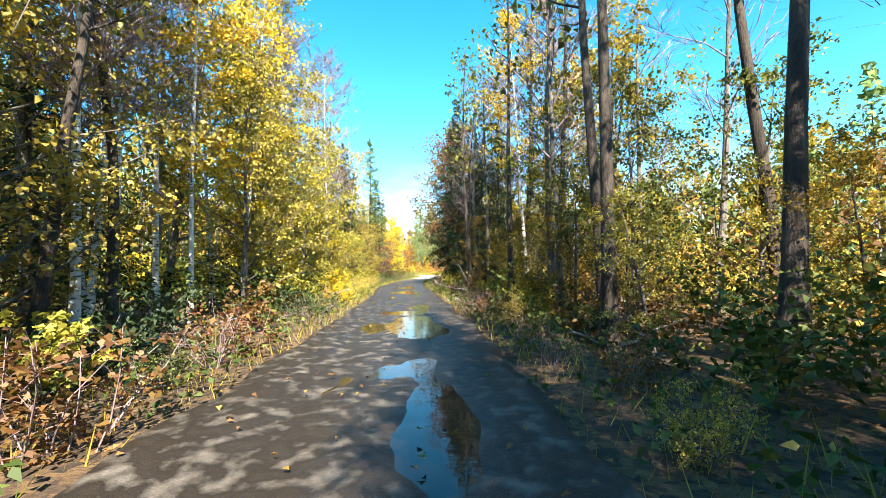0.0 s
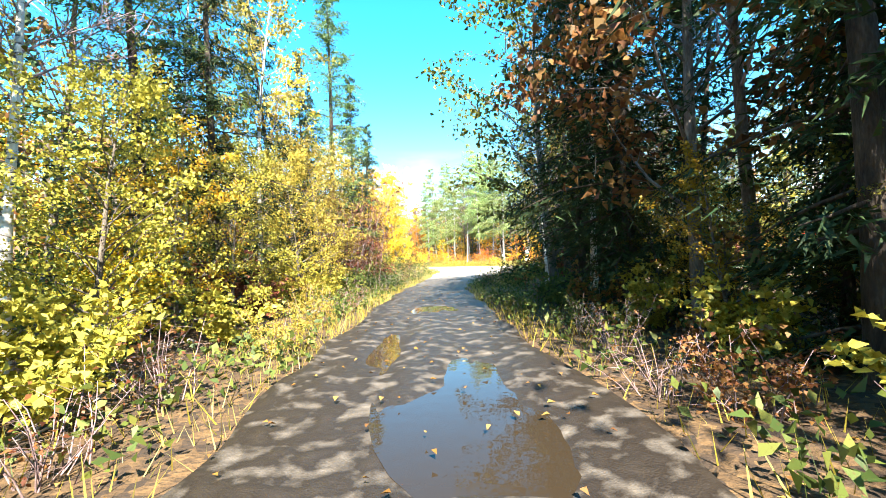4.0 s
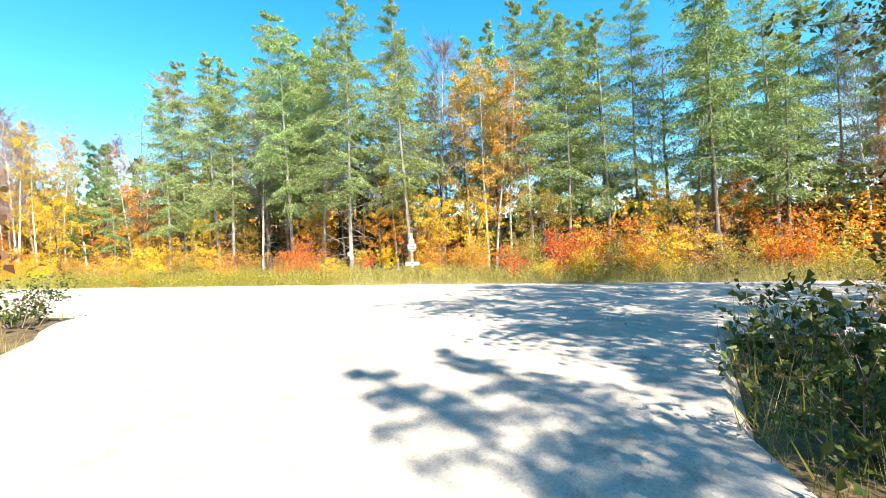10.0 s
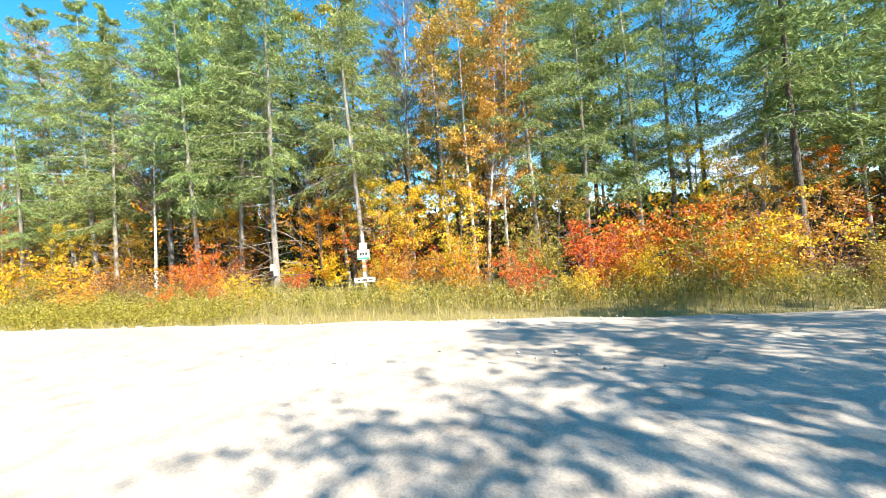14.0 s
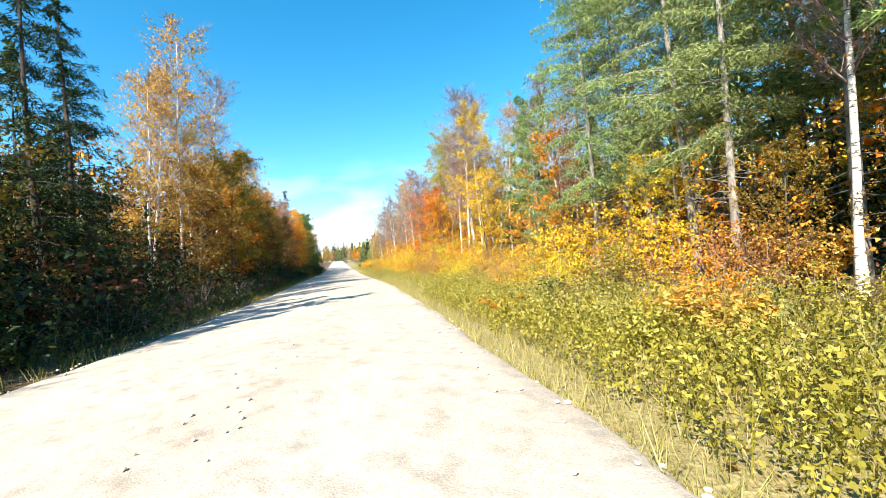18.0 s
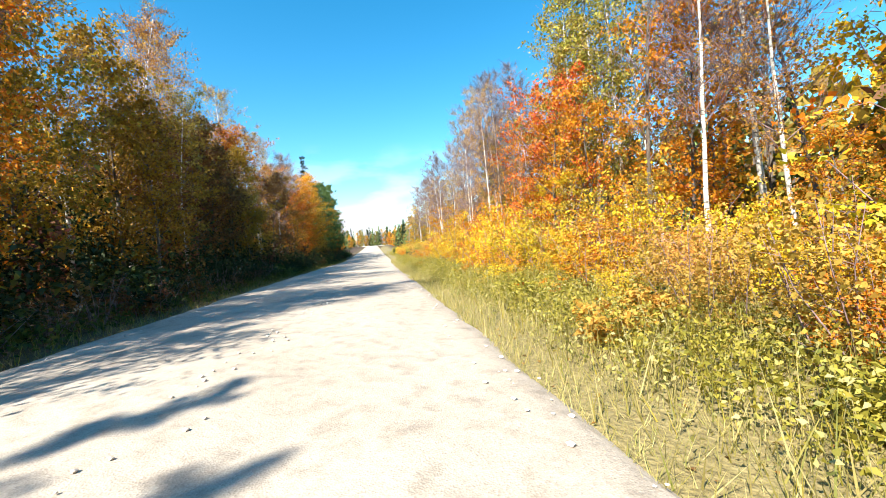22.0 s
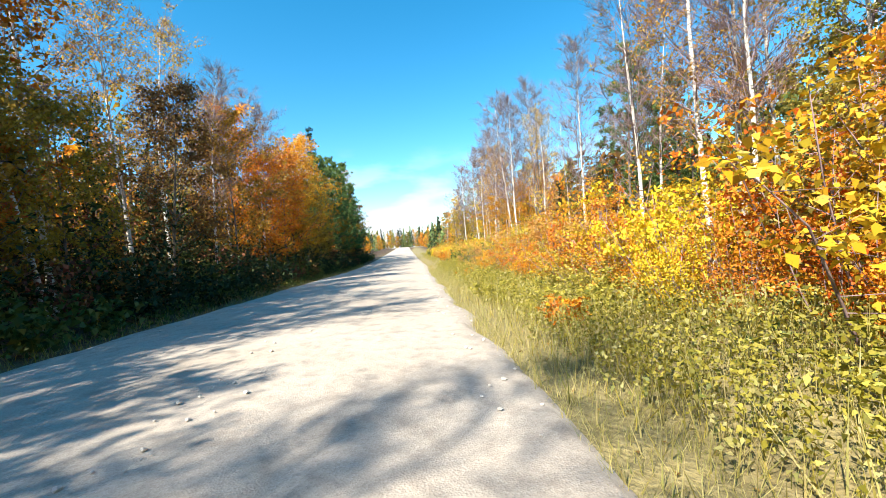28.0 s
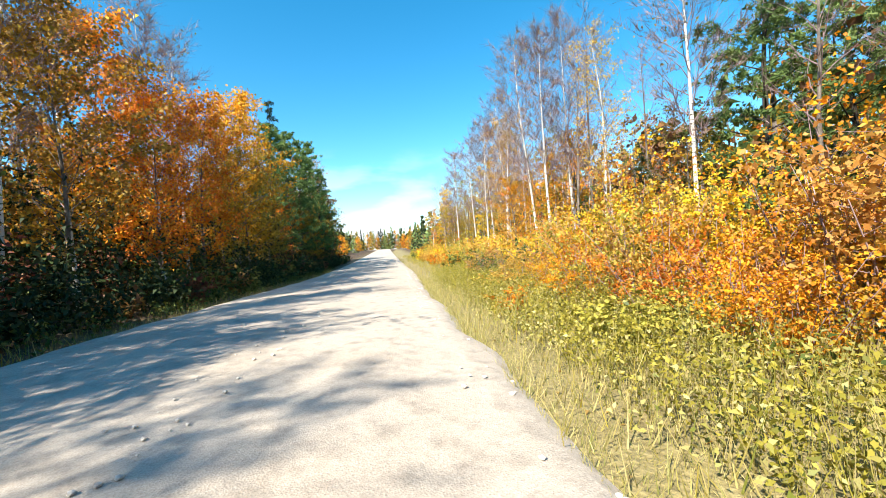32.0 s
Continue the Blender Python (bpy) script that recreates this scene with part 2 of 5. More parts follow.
def water_material():
    m, n, l = material("puddle_water")
    bs, tex, bp, co = n.new("ShaderNodeBsdfPrincipled"), n.new("ShaderNodeTexNoise"), n.new("ShaderNodeBump"), n.new("ShaderNodeTexCoord")
    bs.inputs["Base Color"].default_value = (0.03, 0.022, 0.014, 1)
    bs.inputs["Roughness"].default_value, bs.inputs["IOR"].default_value = 0.04, 1.33
    tex.inputs["Scale"].default_value = 5
    bp.inputs["Strength"].default_value, bp.inputs["Distance"].default_value = 0.12, 0.02
    l.new(co.outputs["Object"], tex.inputs["Vector"])
    l.new(tex.outputs["Fac"], bp.inputs["Height"])
    l.new(bp.outputs[0], bs.inputs["Normal"])
    l.new(bs.outputs[0], n.new("ShaderNodeOutputMaterial").inputs["Surface"])
    return m


YELLOW = leaf_material("leaf_yellow", [(0.60, 0.34, 0.010), (0.78, 0.52, 0.016), (0.84, 0.62, 0.04), (0.60, 0.50, 0.03)], 0.28)
AMBER = leaf_material("leaf_amber", [(0.46, 0.22, 0.04), (0.66, 0.37, 0.06), (0.76, 0.48, 0.10), (0.52, 0.29, 0.06)], 0.4)
GOLD = leaf_material("leaf_gold", [(0.22, 0.125, 0.013), (0.39, 0.24, 0.016), (0.50, 0.34, 0.03), (0.30, 0.21, 0.026)], 0.45)
ORANGE = leaf_material("leaf_orange", [(0.55, 0.13, 0.008), (0.74, 0.28, 0.010), (0.80, 0.42, 0.016), (0.66, 0.20, 0.014)], 0.28)
RED = leaf_material("leaf_red", [(0.52, 0.075, 0.014), (0.70, 0.16, 0.018), (0.78, 0.30, 0.024), (0.58, 0.11, 0.03)], 0.26)
RUST = leaf_material("leaf_rust", [(0.11, 0.045, 0.02), (0.22, 0.09, 0.03), (0.30, 0.15, 0.04), (0.20, 0.12, 0.03)], 0.4)
MAROON = leaf_material("leaf_maroon", [(0.09, 0.03, 0.02), (0.19, 0.06, 0.035), (0.27, 0.11, 0.05), (0.13, 0.09, 0.03)], 0.22)
LIME = leaf_material("leaf_lime", [(0.20, 0.19, 0.025), (0.38, 0.33, 0.04), (0.56, 0.46, 0.08), (0.30, 0.27, 0.03)], 0.34)
GREEN = leaf_material("leaf_green", [(0.03, 0.06, 0.012), (0.06, 0.10, 0.018), (0.11, 0.15, 0.028), (0.15, 0.16, 0.03)], 0.28)
OLIVE = leaf_material("leaf_olive", [(0.06, 0.075, 0.012), (0.12, 0.135, 0.02), (0.24, 0.21, 0.025), (0.10, 0.10, 0.02)], 0.26)
LARCH = leaf_material("larch_needles", [(0.08, 0.135, 0.05), (0.19, 0.27, 0.085), (0.36, 0.445, 0.155), (0.27, 0.36, 0.115)], 0.16, 0.02)
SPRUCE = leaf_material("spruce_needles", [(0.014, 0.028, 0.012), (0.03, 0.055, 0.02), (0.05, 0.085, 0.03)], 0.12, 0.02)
PINE = leaf_material("pine_needles", [(0.06, 0.115, 0.036), (0.12, 0.20, 0.055), (0.21, 0.30, 0.085)], 0.25, 0.02)
GRASS = leaf_material("dry_grass", [(0.30, 0.27, 0.05), (0.50, 0.42, 0.13), (0.62, 0.52, 0.24), (0.22, 0.24, 0.035)], 0.28)
LITTER = leaf_material("fallen_leaves", [(0.16, 0.07, 0.025), (0.40, 0.22, 0.04), (0.30, 0.16, 0.06), (0.50, 0.34, 0.08)], 0.1)
BIRCH = birch_bark()
BARK = rough_material("grey_bark", [(0.05, 0.04, 0.032), (0.13, 0.108, 0.088), (0.24, 0.21, 0.18)], 3, 24, 0.92, 0.9, (2, 2, 0.5), distance=0.04)
PALE_BARK = rough_material("pale_bark", [(0.12, 0.105, 0.09), (0.27, 0.245, 0.215), (0.44, 0.41, 0.37)], 3, 24, 0.92, 0.9, (2, 2, 0.7), distance=0.03)
DARK_BARK = rough_material("dark_bark", [(0.018, 0.013, 0.010), (0.05, 0.037, 0.028), (0.10, 0.078, 0.06)], 3, 24, 0.92, 0.9, (2, 2, 0.5), distance=0.04)
TWIG = rough_material("twig_bark", [(0.13, 0.085, 0.085), (0.25, 0.175, 0.178), (0.38, 0.29, 0.295)], 4, 30, 0.85, 0.3)
DEAD = rough_material("dead_wood", [(0.16, 0.14, 0.12), (0.32, 0.29, 0.26), (0.48, 0.45, 0.41)], 4, 30, 0.85, 0.5, (1, 1, 4))
SOIL = ground_material()
GRAVEL = road_material()
STONE = rough_material("road_stone", [(0.34, 0.32, 0.29), (0.50, 0.47, 0.43), (0.62, 0.59, 0.55)], 8, 60, 0.85, 0.4)
WATER = water_material()
RED_PAINT = plain("red_sign_face", (0.45, 0.025, 0.03), 0.35)
WHITE_PAINT = plain("white_sign_face", (0.78, 0.78, 0.76), 0.4)
GREEN_PAINT = plain("green_sign_band", (0.05, 0.34, 0.22), 0.4)
ORANGE_PAINT = plain("orange_band", (0.75, 0.24, 0.06), 0.45)
BLACK_PAINT = plain("black_marking", (0.03, 0.03, 0.035), 0.5)


# ---------------------------------------------------------------- plan
# u runs along the gravel road, v to its right-hand side; the forest track comes in from the south.
ORIGIN, ALONG, ACROSS = Vector((-29.5, 68.6)), Vector((-0.788, 0.617)), Vector((0.617, 0.788))


def at(u, v):
    p = ORIGIN + ALONG * u + ACROSS * v
    return p.x, p.y


def to_uv(x, y):
    d = Vector((x, y)) - ORIGIN
    return d.dot(ALONG), d.dot(ACROSS)


def edge_right(u):
    return float(np.interp(u, [-200, -75, -65, -56, -48, -40, -30, -15, 0, 20, 40, 60, 400], [-7, -1.6, -1.0, -0.45, 0.3, 0.9, 1.25, 1.5, 1.2, 0.5, 0.1, 0.0, -12.5]))


def edge_left(u):
    return edge_right(u) - float(np.interp(u, [-60, -30, 0, 30, 400], [7.4, 7.4, 8.0, 8.2, 7.6]))


TRACK_Y = [-95, -60, -28, -16, -7, 0, 8, 14, 18.5, 22, 24.5, 26, 28.5, 31, 34, 36]
TRACK_LEFT = [5.2, 3.4, 1.2, 0.1, -1.3, -1.6, -1.5, -1.2, -0.9, -0.8, -0.8, -0.6, -0.3, -0.5, -1.0, -1.5]
TRACK_RIGHT = [9.0, 7.2, 5.0, 3.6, 2.4, 1.8, 1.3, 2.1, 3.6, 4.8, 6.7, 9.0, 13.0, 13.5, 11.0, 8.7]


def track_edges(y):
    return float(np.interp(y, TRACK_Y, TRACK_LEFT)), float(np.interp(y, TRACK_Y, TRACK_RIGHT))


def off_road(x, y):
    """Metres from the nearest edge of road and track; negative on them."""
    u, v = to_uv(x, y)
    r, l = edge_right(u), edge_left(u)
    road = max(v - r, l - v)
    if y > 36:
        return road
    a, b = track_edges(y)
    return min(road, max(a - x, x - b))


def rise(u):
    """The gentle climb of the land far along the road."""
    d = max(0.0, u - 40)
    return 0.026 * (d * d / 120 if d < 60 else d - 30) if d < 360 else 8.6


def floor_height(x, y):
    """The forest floor: uneven, a shallow ditch beside the roads."""
    d = off_road(x, y)
    rough = 0.16 * noise.noise((x * 0.35, y * 0.35, 0)) + 0.30 * noise.noise((x * 0.07, y * 0.07, 5))
    climb = rise(to_uv(x, y)[0])
    if d < 0:
        return climb - 0.22
    if d < 1.0:
        return climb - 0.10 - 0.10 * d + 0.02 * rough
    return climb - 0.20 + rough * min(1, (d - 1) / 3) + 0.22 * min(1, (d - 1) / 4)


def verge_mask(x, y):
    """1 on the grassy verges, 0 under the trees."""
    u, v = to_uv(x, y)
    if v > -4:
        return float(np.interp(v - edge_right(u), [0, 4.5, 7], [1, 0.9, 0]))
    d = off_road(x, y)
    return float(np.interp(d, [0, 1.5, 3.5], [0.3, 0.2, -0.3])) if y > 5 else -0.5


def mesh_of(name, verts, faces, mats, smooth=False):
    me = bpy.data.meshes.new(name)
    me.from_pydata(verts, [], faces)
    for m in mats if isinstance(mats, (list, tuple)) else [mats]:
        me.materials.append(m)
    if smooth:
        me.polygons.foreach_set("use_smooth", [True] * len(me.polygons))
    me.update()
    return me


def quads_mesh(name, verts, mat):
    """A mesh of loose blades from an (n, k, 3) array."""
    n, k = verts.shape[:2]
    me = bpy.data.meshes.new(name)
    me.vertices.add(k * n)
    me.vertices.foreach_set("co", np.asarray(verts, np.float32).ravel())
    me.loops.add(k * n)
    me.loops.foreach_set("vertex_index", np.arange(k * n, dtype=np.int32))
    me.polygons.add(n)
    me.polygons.foreach_set("loop_start", np.arange(0, k * n, k, dtype=np.int32))
    me.materials.append(mat)
    me.update(calc_edges=True)
    me.validate()
    return me


def part(name, data, parent, label=""):
    ob = new(name, data)
    ob.parent = parent
    return tagged(ob, label)


# ground sheet, out to the horizon
def spread(lo, hi, step, far):
    inner = list(np.arange(lo, hi + 0.01, step))
    outer = [far * k for k in (0.03, 0.07, 0.15, 0.35, 1.0)]
    return [lo - d for d in reversed(outer)] + inner + [hi + d for d in outer]


def build_ground():
    us, vs = spread(-125, 125, 0.9, 2500), spread(-100, 34, 0.9, 2500)
    verts = []
    for u in us:
        for v in vs:
            x, y = at(u, v)
            verts.append((x, y, floor_height(x, y)))
    k = len(vs)
    faces = [(i * k + j, i * k + j + 1, (i + 1) * k + j + 1, (i + 1) * k + j)[::-1] for i in range(len(us) - 1) for j in range(k - 1)]
    me = mesh_of("ground", verts, faces, SOIL, True)
    layer = me.attributes.new("verge", "FLOAT", "POINT")
    layer.data.foreach_set("value", [verge_mask(x, y) for x, y, _ in verts])
    tagged(new("ground", me), "brown forest floor of soil and leaf litter", "ground", kind="structure")


def strip(name, rows, label, category, mud):
    """A road as a strip: rows of points across, with a mud mask for each point."""
    k = len(rows[0])
    verts = [p for row in rows for p in row]
    faces = [(i * k + j, i * k + j + 1, (i + 1) * k + j + 1, (i + 1) * k + j) for i in range(len(rows) - 1) for j in range(k - 1)]
    me = mesh_of(name, verts, faces, GRAVEL, True)
    if me.polygons[0].normal.z < 0:
        me.flip_normals()
    layer = me.attributes.new("mud", "FLOAT", "POINT")
    layer.data.foreach_set("value", [mud(p) for p in verts])
    return tagged(new(name, me), label, category, kind="structure")


PUDDLES = ((3.5, -28.0, 3.4, 1.3), (2.7, -23.2, 4.4, 0.95), (2.1, -18.0, 3.6, 0.85), (3.6, -21.4, 2.4, 0.5), (1.5, -12.5, 4.2, 0.85), (0.9, -6.5, 3.2, 0.8), (-0.3, -3.8, 2.8, 0.5), (4.1, -34.5, 4.4, 1.2), (0.3, 0.8, 2.2, 0.6), (2.6, -14.6, 2.0, 0.45))


def road_row(u):
    l, r = edge_left(u), edge_right(u)
    row = []
    for n in range(27):
        s = -0.04 + 1.08 * n / 26
        wob = 0.25 * noise.noise((u * 0.5, 3.7 if s < 0.5 else 9.1, 0)) * (1 if s < 0.02 or s > 0.98 else 0)
        v = l + (r - l) * s + wob
        x, y = at(u, v)
        crown = 0.10 * (1 - (2 * s - 1) ** 2)
        rut = -0.025 * sum(math.exp(-(((v - r) + w) / 0.28) ** 2) for w in (0.9, 2.4, 5.0, 6.5))
        z = rise(u) + 0.015 + crown + rut + 0.018 * noise.noise((x * 1.3, y * 1.3, 0)) - (0.22 if n in (0, 26) else 0)
        row.append((x, y, z))
    return row


def track_row(y):
    a, b = track_edges(y)
    row = []
    for n in range(33):
        s = -0.05 + 1.1 * n / 32
        x = a + (b - a) * s + 0.25 * noise.noise((y * 0.6, 1.3 if s < 0.5 else 7.7, 2)) * (abs(s - 0.5) > 0.48)
        mid = 2 * s - 1
        muddy = 1 if y < 8 else max(0, 1 - (y - 8) / 8)
        rut = -0.05 * muddy * (math.exp(-((mid - 0.42) / 0.2) ** 2) + math.exp(-((mid + 0.42) / 0.2) ** 2))
        z = 0.012 + rut + (0.05 * noise.noise((x * 0.9, y * 0.5, 3)) + 0.02 * noise.noise((x * 3.1, y * 2.3, 6))) * max(0.3, muddy)
        z -= muddy * 0.11 * max(0, noise.noise((x * 0.75, y * 0.33, 11)) + 0.12) * max(0, 1 - abs(mid)) ** 0.5
        for px, py, pl, pw in PUDDLES:
            z -= 0.05 * math.exp(-(((x - px + 0.1 * (y - py)) / (pw * 0.5)) ** 2 + ((y - py) / (pl * 0.45)) ** 2))
        if not any(((x - px + 0.1 * (y - py)) / min(1.25, pw * 1.05)) ** 2 + ((y - py) / (pl * 0.52)) ** 2 < 1 for px, py, pl, pw in PUDDLES):
            z = max(z, -0.026 + 0.3 * (z + 0.026))
        row.append((x, y, z - (0.2 if n in (0, 32) else 0)))
    return row


def rock_mesh(seed):
    rng = random.Random(seed)
    bm = bmesh.new()
    bmesh.ops.create_icosphere(bm, subdivisions=1, radius=1)
    for v in bm.verts:
        v.co *= rng.uniform(0.75, 1.15)
        v.co.z *= 0.6
    me = bpy.data.meshes.new("stone")
    bm.to_mesh(me)
    bm.free()
    me.materials.append(STONE)
    return me


def puddle(x, y, length, width, level=-0.04):
    """Standing water in a hollow of the track: its shore is where the earth rises through it."""
    n = 24
    ring = [(x + math.cos(2 * math.pi * k / n) * min(1.5, width * 1.25) - math.sin(2 * math.pi * k / n) * length * 0.06, y + math.sin(2 * math.pi * k / n) * length * 0.62, level) for k in range(n)]
    verts = ring + [(px, py, -0.2) for px, py, _ in ring]
    faces = [tuple(range(n))] + [(k, k + n, (k + 1) % n + n, (k + 1) % n) for k in range(n)]
    tagged(new("puddle", mesh_of("puddle", verts, faces, WATER)), "shallow muddy puddle in the forest track", "puddle", "puddles", "structure")


# ---------------------------------------------------------------- plant building
def tube(points, radii, sides, verts, faces):
    """Adds a tapered tube along the points."""
    first = len(verts)
    for i, p in enumerate(points):
        ahead = (Vector(points[min(i + 1, len(points) - 1)]) - Vector(points[max(i - 1, 0)])).normalized()
        side = ahead.cross((0, 0, 1) if abs(ahead.z) < 0.9 else (1, 0, 0)).normalized()
        up = side.cross(ahead)
        for k in range(sides):
            a = 2 * math.pi * k / sides
            verts.append(Vector(p) + (side * math.cos(a) + up * math.sin(a)) * radii[i])
    for i in range(len(points) - 1):
        for k in range(sides):
            a, b = first + i * sides + k, first + i * sides + (k + 1) % sides
            faces.append((a, b, b + sides, a + sides))
    faces.append(tuple(first + (len(points) - 1) * sides + k for k in range(sides)))


def sliver(a, b, width, verts, faces):
    """A thin twig as two crossed slivers."""
    for side in (Vector((width, 0, 0)), Vector((0, width * 0.7, width * 0.7))):
        faces.append((len(verts), len(verts) + 1, len(verts) + 2))
        verts.extend((a - side, a + side, b))


def leaves(centres, size, rng, up=0.5, slim=0.62, out=None, droop=0.0, needle=False):
    """Folded leaf blades round the given centres: an (n, 4, 3) array."""
    c = np.asarray(centres, float)
    n = len(c)
    normal = rng.normal(size=(n, 3)) + (0, 0, up)
    normal /= np.linalg.norm(normal, axis=1, keepdims=True) + 1e-9
    axis = rng.normal(size=(n, 3)) + (0, 0, -droop)
    if out is not None:
        axis += out
    axis -= normal * (axis * normal).sum(1, keepdims=True)
    axis /= np.linalg.norm(axis, axis=1, keepdims=True) + 1e-9
    side = np.cross(normal, axis)
    s = size * rng.uniform(0.6, 1.35, (n, 1))
    fold = normal * s * 0.16
    if needle:
        return np.stack([c - axis * s * 0.5 + side * s * slim * 0.5, c + axis * s * 0.5 - fold, c - axis * s * 0.5 - side * s * slim * 0.5], 1)
    low = c - axis * s * 0.1 + fold
    return np.stack([c - axis * s * 0.45, low + side * s * slim * 0.52, c + axis * s * 0.5 - fold, low - side * s * slim * 0.52], 1)


def bent(start, way, length, steps, rng, wander=0.12, lift=0.0):
    pts, d = [Vector(start)], Vector(way).normalized()
    for _ in range(steps):
        d = (d + Vector((rng.normal(), rng.normal(), rng.normal())) * wander + Vector((0, 0, lift))).normalized()
        pts.append(pts[-1] + d * (length / steps))
    return pts


def along(pts, s):
    s = min(max(s, 0), 0.999) * (len(pts) - 1)
    i = int(s)
    return pts[i].lerp(pts[i + 1], s - i)


def broadleaf(seed, height, clear, radius, limbs, twigs, per_twig, leaf, girth=0.014, steep=0.6, top=1.0, slim=0.62, sub=1, fine=0):
    """A broad-leaved tree: trunk, limbs, leaf array. clear: the bare part of the trunk; steep: how the limbs rise."""
    rng = np.random.default_rng(seed)
    tv, tf, lv, lf, centres = [], [], [], [], []
    trunk = bent((0, 0, -0.25), (rng.normal() * 0.03, rng.normal() * 0.03, 1), height * 0.96 + 0.25, 9, rng, 0.03, 0.08)
    radii = [height * girth * (1 - 0.93 * k / 9) * (1.45 if k == 0 else 1) for k in range(10)]
    tube(trunk, radii, 8, tv, tf)
    for n in range(limbs):
        s = clear + (1 - clear) * ((n + rng.uniform(0, 0.9)) / limbs) * 0.97
        a = n * 2.4 + rng.uniform(-0.5, 0.5)
        rel = (s - clear) / (1 - clear)
        reach = radius * (0.45 + 0.75 * math.sin(math.pi * min(1, 0.18 + 0.82 * rel) ** top)) * rng.uniform(0.65, 1.1)
        start = along(trunk, s)
        limb = bent(start, (math.cos(a), math.sin(a), steep + 0.5 * rel), reach, 3, rng, 0.16, 0.05)
        thick = max(0.012, height * girth * 0.36 * (1 - 0.75 * s))
        tube(limb, [thick * (1 - 0.8 * k / 3) for k in range(4)], 4, lv, lf)
        for _ in range(twigs):
            q = rng.uniform(0.2, 1.0)
            b = a + rng.normal() * 0.9
            twig = bent(along(limb, q), (math.cos(b), math.sin(b), rng.uniform(-0.2, 0.7)), reach * rng.uniform(0.25, 0.5), max(1, sub), rng, 0.25)
            if sub > 0:
                sliver(twig[0], twig[-1], thick * 0.3, lv, lf)
            for _ in range(fine):
                p = along(twig, rng.uniform(0.1, 1.0))
                tip = p + Vector((math.cos(b) * 0.35 + rng.normal() * 0.22, math.sin(b) * 0.35 + rng.normal() * 0.22, rng.uniform(0.0, 0.6)))
                across = Vector((rng.normal(), rng.normal(), 0)).normalized() * 0.011
                lf.append((len(lv), len(lv) + 1, len(lv) + 2))
                lv.extend((p - across, p + across, tip))
            for _ in range(per_twig):
                p = along(twig, rng.uniform(0.15, 1.0))
                centres.append((p.x + rng.normal() * leaf * 1.1, p.y + rng.normal() * leaf * 1.1, p.z + rng.normal() * leaf * 0.9))
    return (tv, tf), (lv, lf), (leaves(centres, leaf, rng, slim=slim, droop=0.4) if centres else np.zeros((0, 4, 3)))


def conifer(seed, height, clear, radius, whorls, each, tufts, tuft, droop, girth=0.011, slim=0.3, dead=6, taper=0.85, loft=1.6):
    """A conifer: whorls of branches hung with tufts of needles; dead snags below."""
    rng = np.random.default_rng(seed)
    tv, tf, lv, lf, centres, outs = [], [], [], [], [], []
    trunk = bent((0, 0, -0.25), (rng.normal() * 0.02, rng.normal() * 0.02, 1), height + 0.25, 8, rng, 0.018, 0.05)
    tube(trunk, [height * girth * (1 - 0.95 * k / 8) * (1.3 if k == 0 else 1) for k in range(9)], 8, tv, tf)
    for w in range(whorls):
        for k in range(each):
            s = clear + (1 - clear) * (w + rng.uniform(0, 1)) / whorls
            rel = (s - clear) / (1 - clear)
            a = rng.uniform(0, 2 * math.pi)
            reach = radius * (max(0.05, 1 - rel) ** taper) * rng.uniform(0.55, 1.15) + 0.15
            if rel < 0.15:
                reach *= rng.uniform(0.35, 0.9)
            branch = bent(along(trunk, s), (math.cos(a), math.sin(a), 0.30 - droop * 0.5 + 0.7 * rel), reach, 3, rng, 0.08, -droop * 0.14)
            tube(branch, [0.028 * (1 - 0.25 * j) * (1.2 - rel) for j in range(4)], 3, lv, lf)
            amount = max(3, int(tufts * (0.3 + reach / radius)))
            for _ in range(amount):
                q = rng.uniform(0.08, 1.0)
                p = along(branch, q)
                wide = reach * 0.22 * (1 - 0.5 * q)
                off = rng.normal() * wide
                centres.append((p.x - math.sin(a) * off, p.y + math.cos(a) * off, p.z + rng.normal() * 0.06 - abs(off) * droop * 0.7 - 0.04))
                outs.append((math.cos(a) * 0.9 - math.sin(a) * np.sign(off) * 0.9, math.sin(a) * 0.9 + math.cos(a) * np.sign(off) * 0.9, -droop))
    for _ in range(dead):
        s, a = rng.uniform(0.04, max(0.06, clear)), rng.uniform(0, 2 * math.pi)
        tube(bent(along(trunk, s), (math.cos(a), math.sin(a), rng.uniform(-0.4, 0.3)), radius * rng.uniform(0.2, 0.6), 2, rng, 0.2), [0.018, 0.012, 0.004], 3, lv, lf)
    return (tv, tf), (lv, lf), leaves(centres, tuft, rng, up=loft, slim=slim, out=np.array(outs) * (1.0 if loft < 1 else 1.7), needle=True)


